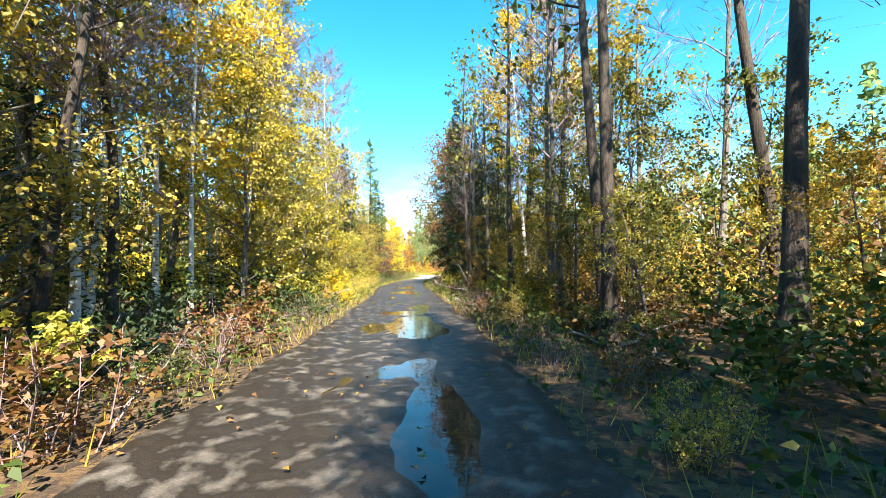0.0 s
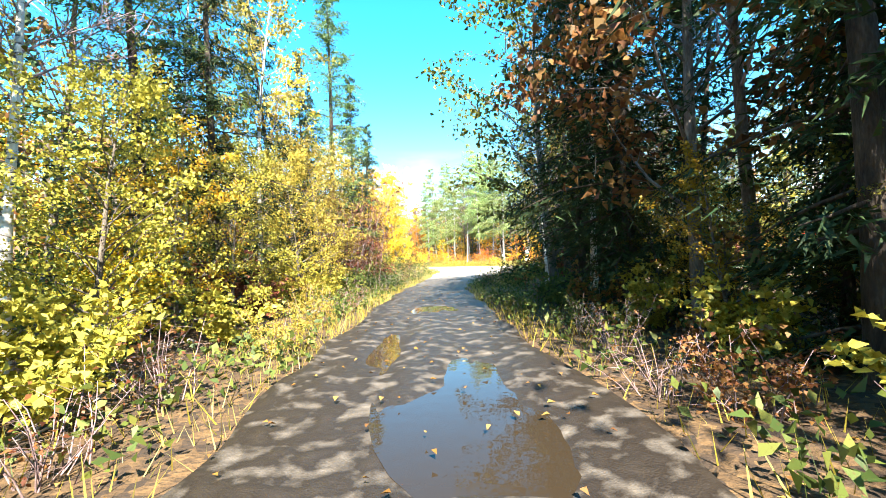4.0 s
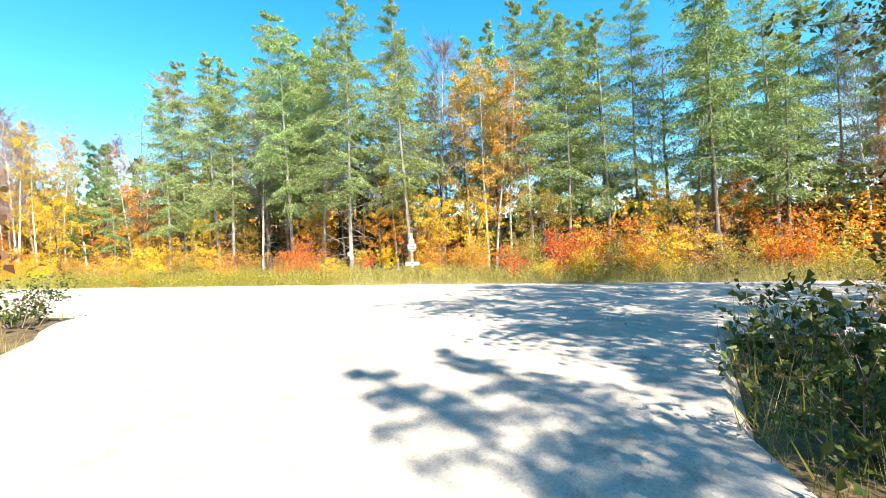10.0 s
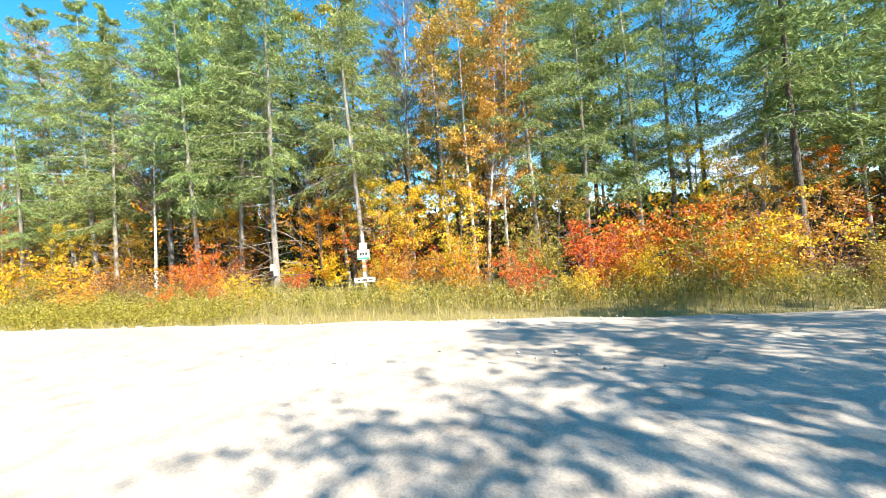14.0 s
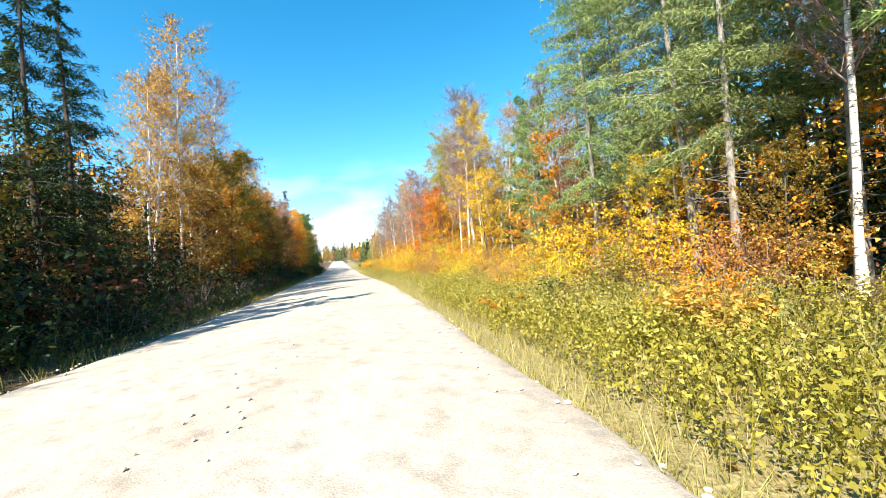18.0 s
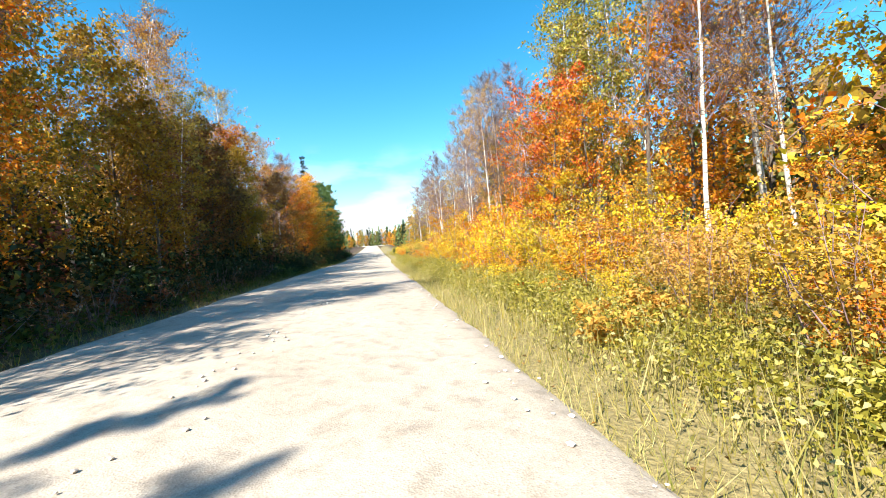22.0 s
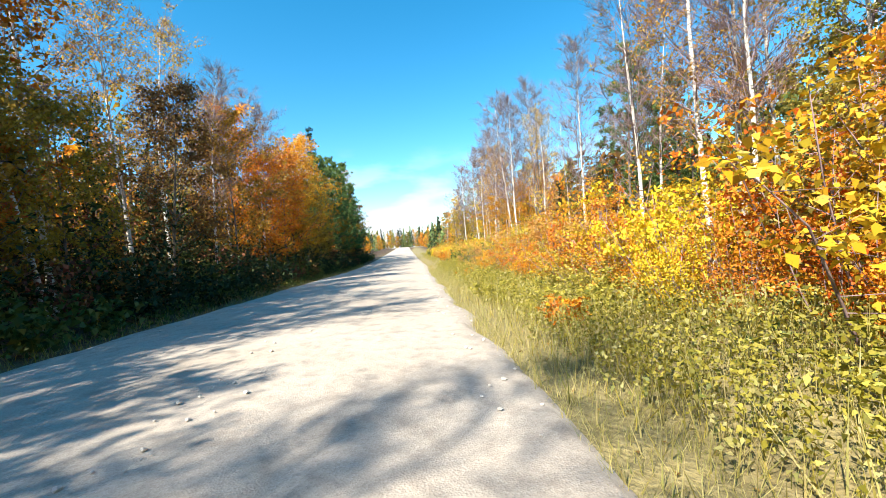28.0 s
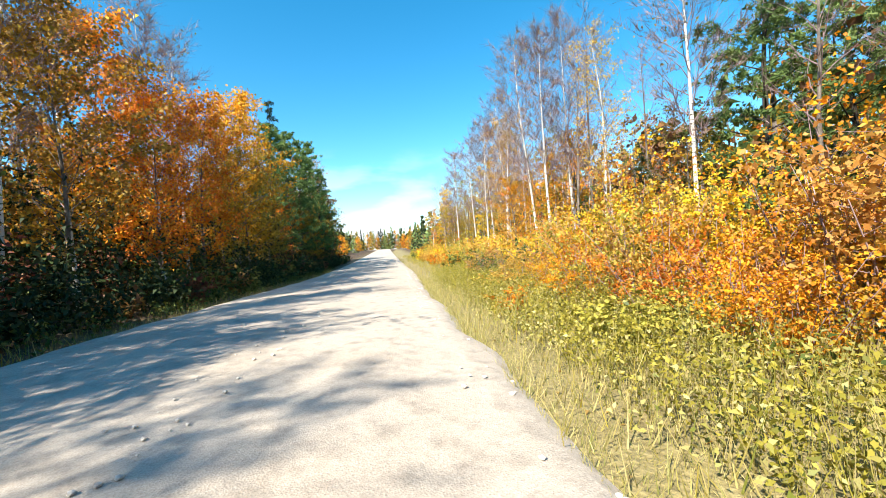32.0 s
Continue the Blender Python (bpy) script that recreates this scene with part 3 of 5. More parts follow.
def white_pine(seed, height, clear, radius, limbs, puffs, needles):
    """A pine with level, upswept limbs that end in puffs of long needles."""
    rng = np.random.default_rng(seed)
    tv, tf, lv, lf, centres, outs = [], [], [], [], [], []
    trunk = bent((0, 0, -0.25), (0, 0, 1), height + 0.25, 8, rng, 0.02, 0.05)
    tube(trunk, [height * 0.014 * (1 - 0.93 * k / 8) for k in range(9)], 8, tv, tf)
    for n in range(limbs):
        s = clear + (1 - clear) * (n + rng.uniform(0, 1)) / limbs
        rel, a = (s - clear) / (1 - clear), n * 2.4 + rng.normal() * 0.3
        reach = radius * (1 - 0.75 * rel) * rng.uniform(0.6, 1.1) + 0.3
        limb = bent(along(trunk, s), (math.cos(a), math.sin(a), 0.05 + 0.5 * rel), reach, 4, rng, 0.08, 0.07)
        tube(limb, [0.05 * (1 - 0.2 * k) * (1.2 - rel) for k in range(5)], 4, lv, lf)
        for _ in range(puffs):
            p = along(limb, rng.uniform(0.3, 1.0))
            p = p + Vector((rng.normal() * reach * 0.16, rng.normal() * reach * 0.16, rng.normal() * 0.12 + 0.08))
            for _ in range(needles):
                d = rng.normal(size=3) + (0, 0, 0.5)
                d /= np.linalg.norm(d)
                centres.append(tuple(np.array(p) + d * 0.17))
                outs.append(d * 4)
    return (tv, tf), (lv, lf), leaves(centres, 0.29, rng, up=0.2, slim=0.2, out=np.array(outs), needle=True)


def shrub(seed, height, spread_, stems, twigs, per_twig, leaf, slim=0.62):
    """A many-stemmed bush: stems and leaf array."""
    rng = np.random.default_rng(seed)
    sv, sf, centres = [], [], []
    for n in range(stems):
        a = rng.uniform(0, 2 * math.pi)
        r = rng.uniform(0, 0.32) * spread_
        lean = rng.uniform(0.1, 0.75) * spread_ / height
        stem = bent((math.cos(a) * r, math.sin(a) * r, -0.15), (math.cos(a) * lean, math.sin(a) * lean, 1), height * rng.uniform(0.6, 1.08), 3, rng, 0.14)
        tube(stem, [0.02 * (1 - 0.26 * k) for k in range(4)], 3, sv, sf)
        for _ in range(twigs):
            q, b = rng.uniform(0.18, 1.0), rng.uniform(0, 2 * math.pi)
            twig = bent(along(stem, q), (math.cos(b), math.sin(b), rng.uniform(0.0, 0.8)), spread_ * rng.uniform(0.16, 0.36), 2, rng, 0.25)
            sliver(twig[0], twig[-1], 0.006, sv, sf)
            for _ in range(per_twig):
                p = along(twig, rng.uniform(0.1, 1.0))
                centres.append((p.x + rng.normal() * leaf * 0.8, p.y + rng.normal() * leaf * 0.8, max(0.05, p.z + rng.normal() * leaf * 0.6)))
    return (sv, sf), leaves(centres, leaf, rng, up=0.8, slim=slim, droop=0.5)


KINDS = {}


def tree_kind(name, thing, category, label, made, nominal, bark, limb_bark, foliage):
    """Registers the meshes of one kind of tree: several shapes of it."""
    shapes = []
    for (tv, tf), (lv, lf), blades in made:
        shapes.append((mesh_of(name + "_trunk", tv, tf, bark, True), mesh_of(name + "_branchwork", lv, lf, limb_bark, True), quads_mesh(name + "_crown", blades, foliage) if len(blades) else None))
    KINDS[name] = (thing, category, label, shapes, nominal)


def plant_tree(name, x, y, height, turn=0.0, lean=(0.0, 0.0), shape=0, where="", group=""):
    thing, category, label, shapes, nominal = KINDS[name]
    trunk, limbs, crown = shapes[shape % len(shapes)]
    k = height / nominal
    base = new(thing)
    base.empty_display_size = 0.3
    base.matrix_basis = Matrix.Translation((x, y, floor_height(x, y))) @ pose(0, 0, 0, lean[0], lean[1], turn) @ Matrix.Scale(k, 4)
    part("trunk", trunk, base)
    part("branchwork", limbs, base)
    if crown:
        part("crown", crown, base)
    return tagged(base, (label + " " + where).strip(), category, group)


def shrub_kind(name, thing, label, made, nominal, foliage, wood=TWIG):
    shapes = [(mesh_of(name + "_stems", sv, sf, wood, True), quads_mesh(name + "_foliage", blades, foliage)) for (sv, sf), blades in made]
    KINDS[name] = (thing, "shrub", label, shapes, nominal)


def plant_shrub(name, x, y, height, turn=0.0, shape=0, where="", group="", wide=1.0):
    thing, category, label, shapes, nominal = KINDS[name]
    stems, foliage = shapes[shape % len(shapes)]
    k = height / nominal
    base = new(thing)
    base.empty_display_size = 0.2
    base.matrix_basis = Matrix.Translation((x, y, floor_height(x, y))) @ pose(0, 0, 0, 0, 0, turn) @ Matrix.Diagonal((k * wide, k * wide, k, 1))
    part("branchwork", stems, base)
    part("foliage", foliage, base)
    return tagged(base, (label + " " + where).strip(), category, group)


# ---------------------------------------------------------------- kinds of plants
# near shapes carry many leaves, far shapes ("_far") fewer and larger ones
def register_plants():
    near, far = range(3), range(2)
    leafy = dict(clear=0.12, radius=3.1, limbs=24, twigs=5, per_twig=40, leaf=0.135)
    packed = dict(clear=0.08, radius=3.2, limbs=36, twigs=7, per_twig=38, leaf=0.122)
    plainer = dict(clear=0.12, radius=3.0, limbs=15, twigs=4, per_twig=24, leaf=0.2, sub=0)
    for n, (name, mat, look_) in enumerate((("maple_yellow", YELLOW, "maple tree with bright yellow autumn leaves"), ("maple_orange", ORANGE, "maple tree with orange autumn leaves"),
                                            ("maple_red", RED, "maple tree with red autumn leaves"), ("maple_rust", RUST, "hardwood tree with brown and rust autumn leaves"),
                                            ("maple_gold", GOLD, "hardwood tree with dull golden autumn leaves"), ("maple_green", OLIVE, "hardwood tree with olive green leaves turning yellow"), ("maple_lime", LIME, "maple tree with yellow-green leaves"))):
        tree_kind(name, "maple_tree", "tree", look_, [broadleaf(100 + 10 * n + k, 9.0, **leafy) for k in near], 9.0, BARK, BARK, mat)
        tree_kind(name + "_far", "maple_tree", "tree", look_, [broadleaf(200 + 10 * n + k, 9.0, **plainer) for k in far], 9.0, BARK, BARK, mat)
    for n, (name, mat, look_) in enumerate((("full_yellow", YELLOW, "broad maple tree with a dense yellow crown"), ("full_orange", ORANGE, "broad maple tree with a dense orange crown"), ("full_lime", LIME, "broad maple tree with a dense yellow-green crown"))):
        tree_kind(name, "maple_tree", "tree", look_, [broadleaf(260 + 10 * n + k, 9.0, **packed) for k in near], 9.0, BARK, BARK, mat)
    slender = dict(clear=0.25, radius=2.5, limbs=28, twigs=5, per_twig=40, leaf=0.132, girth=0.0068, steep=1.0)
    thin = dict(clear=0.32, radius=2.0, limbs=16, twigs=4, per_twig=20, leaf=0.19, girth=0.0068, steep=1.0, sub=0)
    for n, (name, mat, look_) in enumerate((("birch_gold", AMBER, "slender white birch with golden orange leaves"), ("birch_pale", YELLOW, "tall birch with a pale yellow crown"), ("birch_lime", LIME, "tall poplar with a yellow-green crown"))):
        tree_kind(name, "birch_tree", "tree", look_, [broadleaf(300 + 10 * n + k, 15.0, **slender) for k in near], 15.0, BIRCH, TWIG, mat)
        tree_kind(name + "_far", "birch_tree", "tree", look_, [broadleaf(350 + 10 * n + k, 15.0, **thin) for k in far], 15.0, BIRCH, TWIG, mat)
    lofty = dict(clear=0.18, radius=3.5, limbs=34, twigs=7, per_twig=34, leaf=0.185, girth=0.0085, steep=0.75, fine=3)
    for n, (name, mat, look_) in enumerate((("tall_gold", GOLD, "tall hardwood with dull golden leaves"), ("tall_orange", ORANGE, "tall maple with spreading orange crown"), ("tall_rust", RUST, "tall hardwood with brown autumn leaves"))):
        tree_kind(name, "maple_tree", "tree", look_, [broadleaf(440 + 10 * n + k, 13.0, **lofty) for k in near], 13.0, BARK, BARK, mat)
    airy = dict(clear=0.3, radius=2.5, limbs=32, twigs=8, per_twig=16, leaf=0.11, girth=0.0072, steep=1.15, fine=8)
    tree_kind("birch_airy", "birch_tree", "tree", "tall birch with thin golden crown", [broadleaf(475 + k, 15.0, **airy) for k in near], 15.0, BIRCH, TWIG, AMBER)
    bare = dict(clear=0.34, radius=2.5, limbs=32, twigs=11, per_twig=1, leaf=0.12, girth=0.0068, steep=1.3, fine=13)
    tree_kind("birch_bare", "birch_tree", "tree", "white birch, nearly bare, with fine reddish twigs", [broadleaf(400 + k, 15.0, **bare) for k in near], 15.0, BIRCH, TWIG, GOLD)
    tree_kind("birch_bare_far", "birch_tree", "tree", "white birch, nearly bare", [broadleaf(410 + k, 15.0, **{**bare, "limbs": 20, "twigs": 6, "fine": 6}) for k in far], 15.0, BIRCH, TWIG, GOLD)
    tree_kind("snag", "bare_tree", "tree", "leafless grey hardwood trunk with thin branches", [broadleaf(420 + k, 15.0, 0.3, 2.4, 24, 8, 0, 0.1, 0.0078, 1.0, fine=6) for k in near], 15.0, BARK, TWIG, GOLD)
    tree_kind("pole", "bare_tree", "tree", "dark straight forest trunk with few branches", [broadleaf(430 + k, 16.0, 0.45, 1.8, 14, 4, 5, 0.24, 0.0095, 0.5) for k in near], 16.0, DARK_BARK, DARK_BARK, OLIVE)
    tree_kind("larch", "larch_tree", "tree", "tall larch with feathery light green needles", [conifer(500 + k, 17.0, 0.26, 3.7, 23, 3, 520, 0.175, 0.8, girth=0.0078, slim=0.17, taper=0.62, dead=34, loft=0.5) for k in near], 17.0, PALE_BARK, PALE_BARK, LARCH)
    tree_kind("larch_far", "larch_tree", "tree", "tall larch with feathery light green needles", [conifer(510 + k, 17.0, 0.3, 3.6, 22, 3, 250, 0.24, 0.8, girth=0.0085, slim=0.2, dead=14, taper=0.62, loft=0.5) for k in far], 17.0, BARK, BARK, LARCH)
    tree_kind("spruce", "spruce_tree", "tree", "dark green spruce with drooping branches", [conifer(520 + k, 13.0, 0.05, 2.9, 25, 4, 190, 0.16, 0.95, slim=0.24, dead=4) for k in near], 13.0, DARK_BARK, DARK_BARK, SPRUCE)
    tree_kind("spruce_far", "spruce_tree", "tree", "dark green spruce with a pointed top", [conifer(530 + k, 13.0, 0.08, 2.8, 18, 4, 56, 0.34, 0.95, slim=0.34, dead=3) for k in far], 13.0, DARK_BARK, DARK_BARK, SPRUCE)
    tree_kind("pine", "pine_tree", "tree", "white pine with soft green needles", [white_pine(540 + k, 13.0, 0.16, 3.7, 36, 18, 24) for k in near], 13.0, DARK_BARK, DARK_BARK, PINE)
    tree_kind("fir", "fir_tree", "tree", "full grey-green balsam fir with level branches", [conifer(550 + k, 15.0, 0.04, 3.1, 30, 4, 190, 0.16, 0.55, slim=0.24, dead=3) for k in near], 15.0, DARK_BARK, DARK_BARK, PINE)
    rich = dict(height=3.0, spread_=2.4, stems=14, twigs=10, per_twig=20, leaf=0.095)
    lean_ = dict(height=2.0, spread_=1.9, stems=12, twigs=7, per_twig=11, leaf=0.115)
    for n, (name, mat, look_, form, tall) in enumerate((("bush_yellow", YELLOW, "leafy roadside bush turned bright yellow", rich, 3.0), ("bush_orange", ORANGE, "leafy roadside bush turned orange", rich, 3.0), ("bush_red", RED, "bush with red autumn leaves", rich, 3.0),
                                                        ("bush_lime", LIME, "bush with yellow-green leaves", rich, 3.0), ("bush_green", GREEN, "green leafy bush", lean_, 2.0), ("bush_rust", RUST, "bush with brown withered leaves", lean_, 2.0),
                                                        ("bush_gold", AMBER, "bush with dull golden leaves", rich, 3.0))):
        shrub_kind(name, "bush", look_, [shrub(600 + 10 * n + k, **form) for k in near], tall, mat)
    shrub_kind("bush_maroon", "bush", "tall bush with dark red leaves", [shrub(680 + k, 5.0, 3.2, 15, 14, 13, 0.095) for k in near], 5.0, MAROON)
    # near-black shrub: its dark colour stands in for deep shade under the trees
    shrub_kind("bush_as_shade", "bush", "low shrub coloured dark as shade", [shrub(700 + k, 2.0, 2.0, 13, 8, 12, 0.11, 0.45) for k in near], 2.0, SPRUCE)
    shrub_kind("bush_twigs", "bush", "tangle of bare grey-brown twigs", [shrub(690 + k, 2.2, 2.0, 16, 8, 1, 0.11) for k in near], 2.2, RUST, TWIG)


register_plants()
build_ground()
strip("road", [road_row(u) for u in [-190, -160, -140, -120] + list(np.arange(-110, 125, 0.6)) + list(np.arange(126, 306, 6))], "pale gravel road with wheel ruts", "road",
      lambda p: 0.0)
strip("track", [track_row(y) for y in list(np.arange(-95, 37.1, 0.33))], "muddy forest track that widens to gravel at the junction", "track",
      lambda p: float(np.interp(p[1], [8, 15, 22], [1.0, 0.75, 0.0])))
for n, spot in enumerate(PUDDLES):
    puddle(*spot, level=-0.036 - 0.004 * (n % 4))

# ---------------------------------------------------------------- trees
PLANTED = []
PICK = random.Random(11)


def set_tree(kind, x, y, h, lean=(0, 0), where="", group=""):
    PLANTED.append((x, y))
    return plant_tree(kind, x, y, h, PICK.uniform(0, 360), lean, PICK.randrange(3), where, group)


def slope(a):
    return PICK.uniform(-a, a), PICK.uniform(-a, a)


# larch stand across the road from the junction
for kind, u, v, h in (("larch", -26.6, 8.4, 14.6), ("larch", -26.0, 10.2, 17.3), ("birch_airy", -24.9, 12.5, 18.0), ("larch", -30.0, 9.5, 17.5), ("larch", -28.6, 12, 18.3), ("larch", -33.2, 11, 19.8), ("larch", -36.8, 9, 17.6), ("larch", -36.2, 13, 17.8),
                      ("larch", -42.6, 6.6, 17.8), ("larch", -39.6, 8.4, 16.4), ("larch", -46.0, 8, 17.0), ("birch_lime", -44.2, 10.5, 14.6), ("birch_bare", -47.5, 11, 16.1), ("birch_gold", -50.9, 8.5, 13.2), ("birch_gold", -52.2, 9.2, 12.9)):
    set_tree("larch_far" if kind == "larch" and v > 11.5 else kind, *at(u, v), h, slope(1.2), "across the road", "larch stand" if kind == "larch" else "")
for kind, u, v, h in (("birch_gold", -49.6, 9.5, 13.0), ("birch_gold", -51.4, 8.0, 11.4), ("larch", -51.3, 11.6, 16.7), ("larch", -53.6, 8.6, 16.2), ("larch", -54.1, 11, 18.1), ("larch", -55.8, 9.5, 15.8), ("larch", -56.7, 12, 16.5), ("larch", -58.1, 10, 15.7),
                      ("larch", -60.1, 11.5, 17.4), ("birch_bare", -61.7, 13, 14.7), ("larch", -62.6, 9.7, 16.1), ("larch", -64.0, 11, 15.8), ("larch", -66.2, 13, 14.6), ("larch", -67.2, 10.7, 16.4), ("larch", -68.9, 12, 16.1)):
    set_tree("larch_far" if kind == "larch" and v > 11.5 else kind, *at(u, v), h, slope(1.2), "across the road", "larch stand" if kind == "larch" else "")
for kind, u, v, h in (("larch", -70.4, 11, 14.8), ("birch_bare", -70.8, 9.5, 12.8), ("birch_gold", -71.4, 8.4, 9.6), ("larch", -73.5, 10.5, 17), ("larch", -75.5, 12, 17), ("larch", -79, 11, 18), ("larch", -33.9, 14.3, 18), ("larch", -40.4, 12.4, 17.5),
                      ("larch", -43.6, 13.6, 18), ("larch", -48.6, 13.4, 17), ("larch", -31.6, 9.2, 15.5), ("birch_bare", -34.6, 8.6, 12.5), ("pole", -58.6, 12.6, 15), ("pole", -62.5, 14, 15), ("snag", -65, 13.4, 15)):
    set_tree("larch_far" if kind == "larch" and v > 11.5 else kind, *at(u, v), h, slope(1.2), "across the road", "larch stand" if kind == "larch" else "")
for kind, u, v, h in (("maple_orange", -38.4, 10.4, 5), ("maple_gold", -45, 9.2, 6), ("maple_yellow", -60, 9.6, 5.5), ("maple_orange", -64.6, 9.4, 4.6), ("maple_yellow", -48.2, 7.4, 4.6), ("maple_yellow", -47.4, 7.6, 4.4)):
    set_tree(kind, *at(u, v), h, slope(1.5), "under the larches")
for kind, u, v, h in (("spruce", -41.2, 11.2, 11.0), ("spruce", -42.3, 13.0, 13.5), ("spruce", -40.2, 15.0, 12.0), ("spruce", -43.2, 11.4, 10.0), ("snag", -42.0, 9.6, 9.0), ("snag", -41.0, 8.8, 10.5), ("spruce", -38.0, 14.0, 12.0), ("snag", -43.6, 8.8, 8.0)):
    set_tree(kind, *at(u, v), h, slope(1.5), "under the larches")
# right-hand side of the road
for kind, u, v, h in (("larch", -19.6, 9.5, 10.0), ("maple_orange", -23.2, 9.0, 7.2), ("birch_bare", -21.6, 10.6, 10.5), ("birch_pale", -12.0, 8.6, 13.0), ("birch_bare", -11.4, 7.5, 14.0), ("birch_airy", -9.4, 10.8, 14.6), ("birch_pale", -7.0, 11.4, 15.0), ("maple_yellow", -16.6, 7.4, 6.6),
                      ("birch_lime", 4.8, 10.5, 17.0), ("birch_lime", 5.8, 9.6, 15.5), ("birch_lime", 3.8, 11.6, 16), ("birch_bare", -3.0, 12, 16.6), ("maple_orange", 3.0, 9.4, 8.0), ("tall_orange", 0.6, 12.2, 11.5), ("birch_airy", -5.5, 10, 10.5), ("birch_bare", -3.4, 9.4, 13)):
    set_tree(kind, *at(u, v), h, slope(2.5), "by the road")
for kind, u, v, h in (("maple_red", 5.4, 8.4, 9.6), ("full_orange", 7.2, 8.8, 8.2), ("tall_orange", 13.4, 11.9, 10.2), ("birch_lime", 16.1, 12.4, 14), ("pine", 14.4, 15, 9), ("birch_airy", 14.5, 7.6, 13.0), ("birch_bare", 15.9, 9.0, 14), ("birch_bare", 14.4, 9.8, 13),
                      ("birch_airy", 21.5, 7.6, 13.6), ("birch_bare", 17.2, 9.0, 14.5), ("birch_bare", 19.6, 7.2, 11), ("birch_bare", 25.6, 8.1, 13.5), ("birch_bare", 22.6, 9.6, 14), ("birch_lime", 20.6, 10.6, 12.4)):
    set_tree(kind, *at(u, v), h, slope(2.5), "by the road")
for kind, u, v, h in (("birch_lime", 18.6, 9.4, 10.8), ("pine", 38.0, 15, 14.6), ("pine", 36.0, 16.6, 12.0), ("birch_bare", 36.9, 10.6, 15.6), ("birch_bare", 45.8, 8.2, 15), ("birch_airy", 41.4, 9.2, 12.4), ("spruce", 39.1, 9.6, 5.9),
                      ("snag", 43.6, 10, 14.4), ("birch_bare", 48.2, 10.8, 17.4), ("birch_bare", 50.0, 9, 16.6), ("birch_bare", 62.0, 8, 14.6), ("maple_green", 40.1, 13, 7.6), ("birch_airy", 55, 9.6, 13)):
    set_tree(kind, *at(u, v), h, slope(2.5), "by the road")
for kind, u, v, h in (("birch_bare", 30, 11.4, 14), ("snag", 33.4, 12, 12.5), ("birch_bare", 66, 9.6, 15), ("birch_bare", 73.4, 9, 16), ("snag", 89.5, 7.5, 13), ("snag", 5.8, 13.4, 13), ("pine", -14.6, 12.4, 12), ("birch_bare", 9.6, 13.2, 13)):
    set_tree(kind, *at(u, v), h, slope(2.5), "by the road")
# young maples behind the verge bushes
for n in range(20):
    u = -60 + 5.2 * n + PICK.uniform(-1, 1)
    set_tree(PICK.choice(("maple_yellow", "maple_orange", "maple_orange", "maple_gold") if u > -36 else ("maple_orange", "maple_gold", "maple_yellow", "maple_yellow")), *at(u, edge_right(u) + PICK.uniform(7.0, 8.4)), PICK.uniform(3.0, 4.6) * (0.8 if u > 22 else 1), slope(3), "behind the verge", "young maples")
# left-hand side of the road
for kind, u, v, h in (("spruce", -23.6, -11.4, 15), ("spruce", -21.4, -11.8, 14.4), ("spruce", -18.8, -13.0, 12.5), ("birch_airy", -9.5, -12.5, 19.4), ("birch_airy", -13.8, -12.5, 15), ("birch_airy", -7.6, -12.3, 16.5), ("birch_bare", -0.6, -12.8, 20), ("birch_gold", -11.6, -13.4, 15.5),
                      ("birch_airy", 4.4, -13, 14), ("birch_airy", 9.6, -14, 16.4), ("birch_airy", 11.4, -14.6, 17.6), ("birch_airy", 16.5, -14, 18), ("birch_airy", 26.6, -14.1, 18.6), ("tall_orange", 22.6, -13.9, 13.2)):
    set_tree(kind, *at(u, v), h, slope(1.5), "on the shaded roadside")
for kind, u, v, h in (("birch_lime", 11.6, -12, 12.6), ("tall_gold", 18.9, -14, 12.6), ("birch_airy", 33.6, -14, 17), ("tall_gold", 2.0, -13.6, 12.6), ("tall_gold", 6.6, -12.4, 12.4), ("tall_rust", 14.6, -12.6, 11.6), ("birch_airy", 29.4, -13, 15), ("birch_bare", 36.1, -13, 14),
                      ("tall_orange", 43.6, -15.2, 14.2), ("birch_bare", 45.0, -13.1, 15.8), ("birch_bare", 49.2, -14, 16), ("tall_orange", 57.2, -14, 15.6), ("maple_orange", 53.0, -12.6, 12), ("birch_airy", 40.0, -13.6, 14)):
    set_tree(kind, *at(u, v), h, slope(1.5), "on the shaded roadside")
for kind, u, v, h in (("spruce", 82.0, -18.6, 24.5), ("pine", 64.6, -13.2, 14.6), ("pine", 69.4, -13, 15.4), ("pine", 74.6, -13, 15.8), ("pine", 80, -13, 16.2), ("spruce", 97, -15, 15), ("spruce", 106, -15, 17), ("pine", 88, -13.4, 14), ("tall_gold", 38.2, -12.6, 11.6), ("tall_rust", 30.8, -12.2, 10.6), ("tall_orange", 48.0, -12.4, 11.4)):
    set_tree(kind, *at(u, v), h, slope(1.5), "on the shaded roadside")
# spruce row close behind the left roadside, added to block the sun
for n in range(58):
    u = -36 + 2.0 * n + PICK.uniform(-0.6, 0.6)
    x, y = at(u, edge_left(u) - PICK.uniform(7.0, 9.5))
    if off_road(x, y) > 5:
        set_tree("spruce_far", x, y, PICK.uniform(6.5, 9.5), slope(2), "added to block the sun", "roadside spruces")
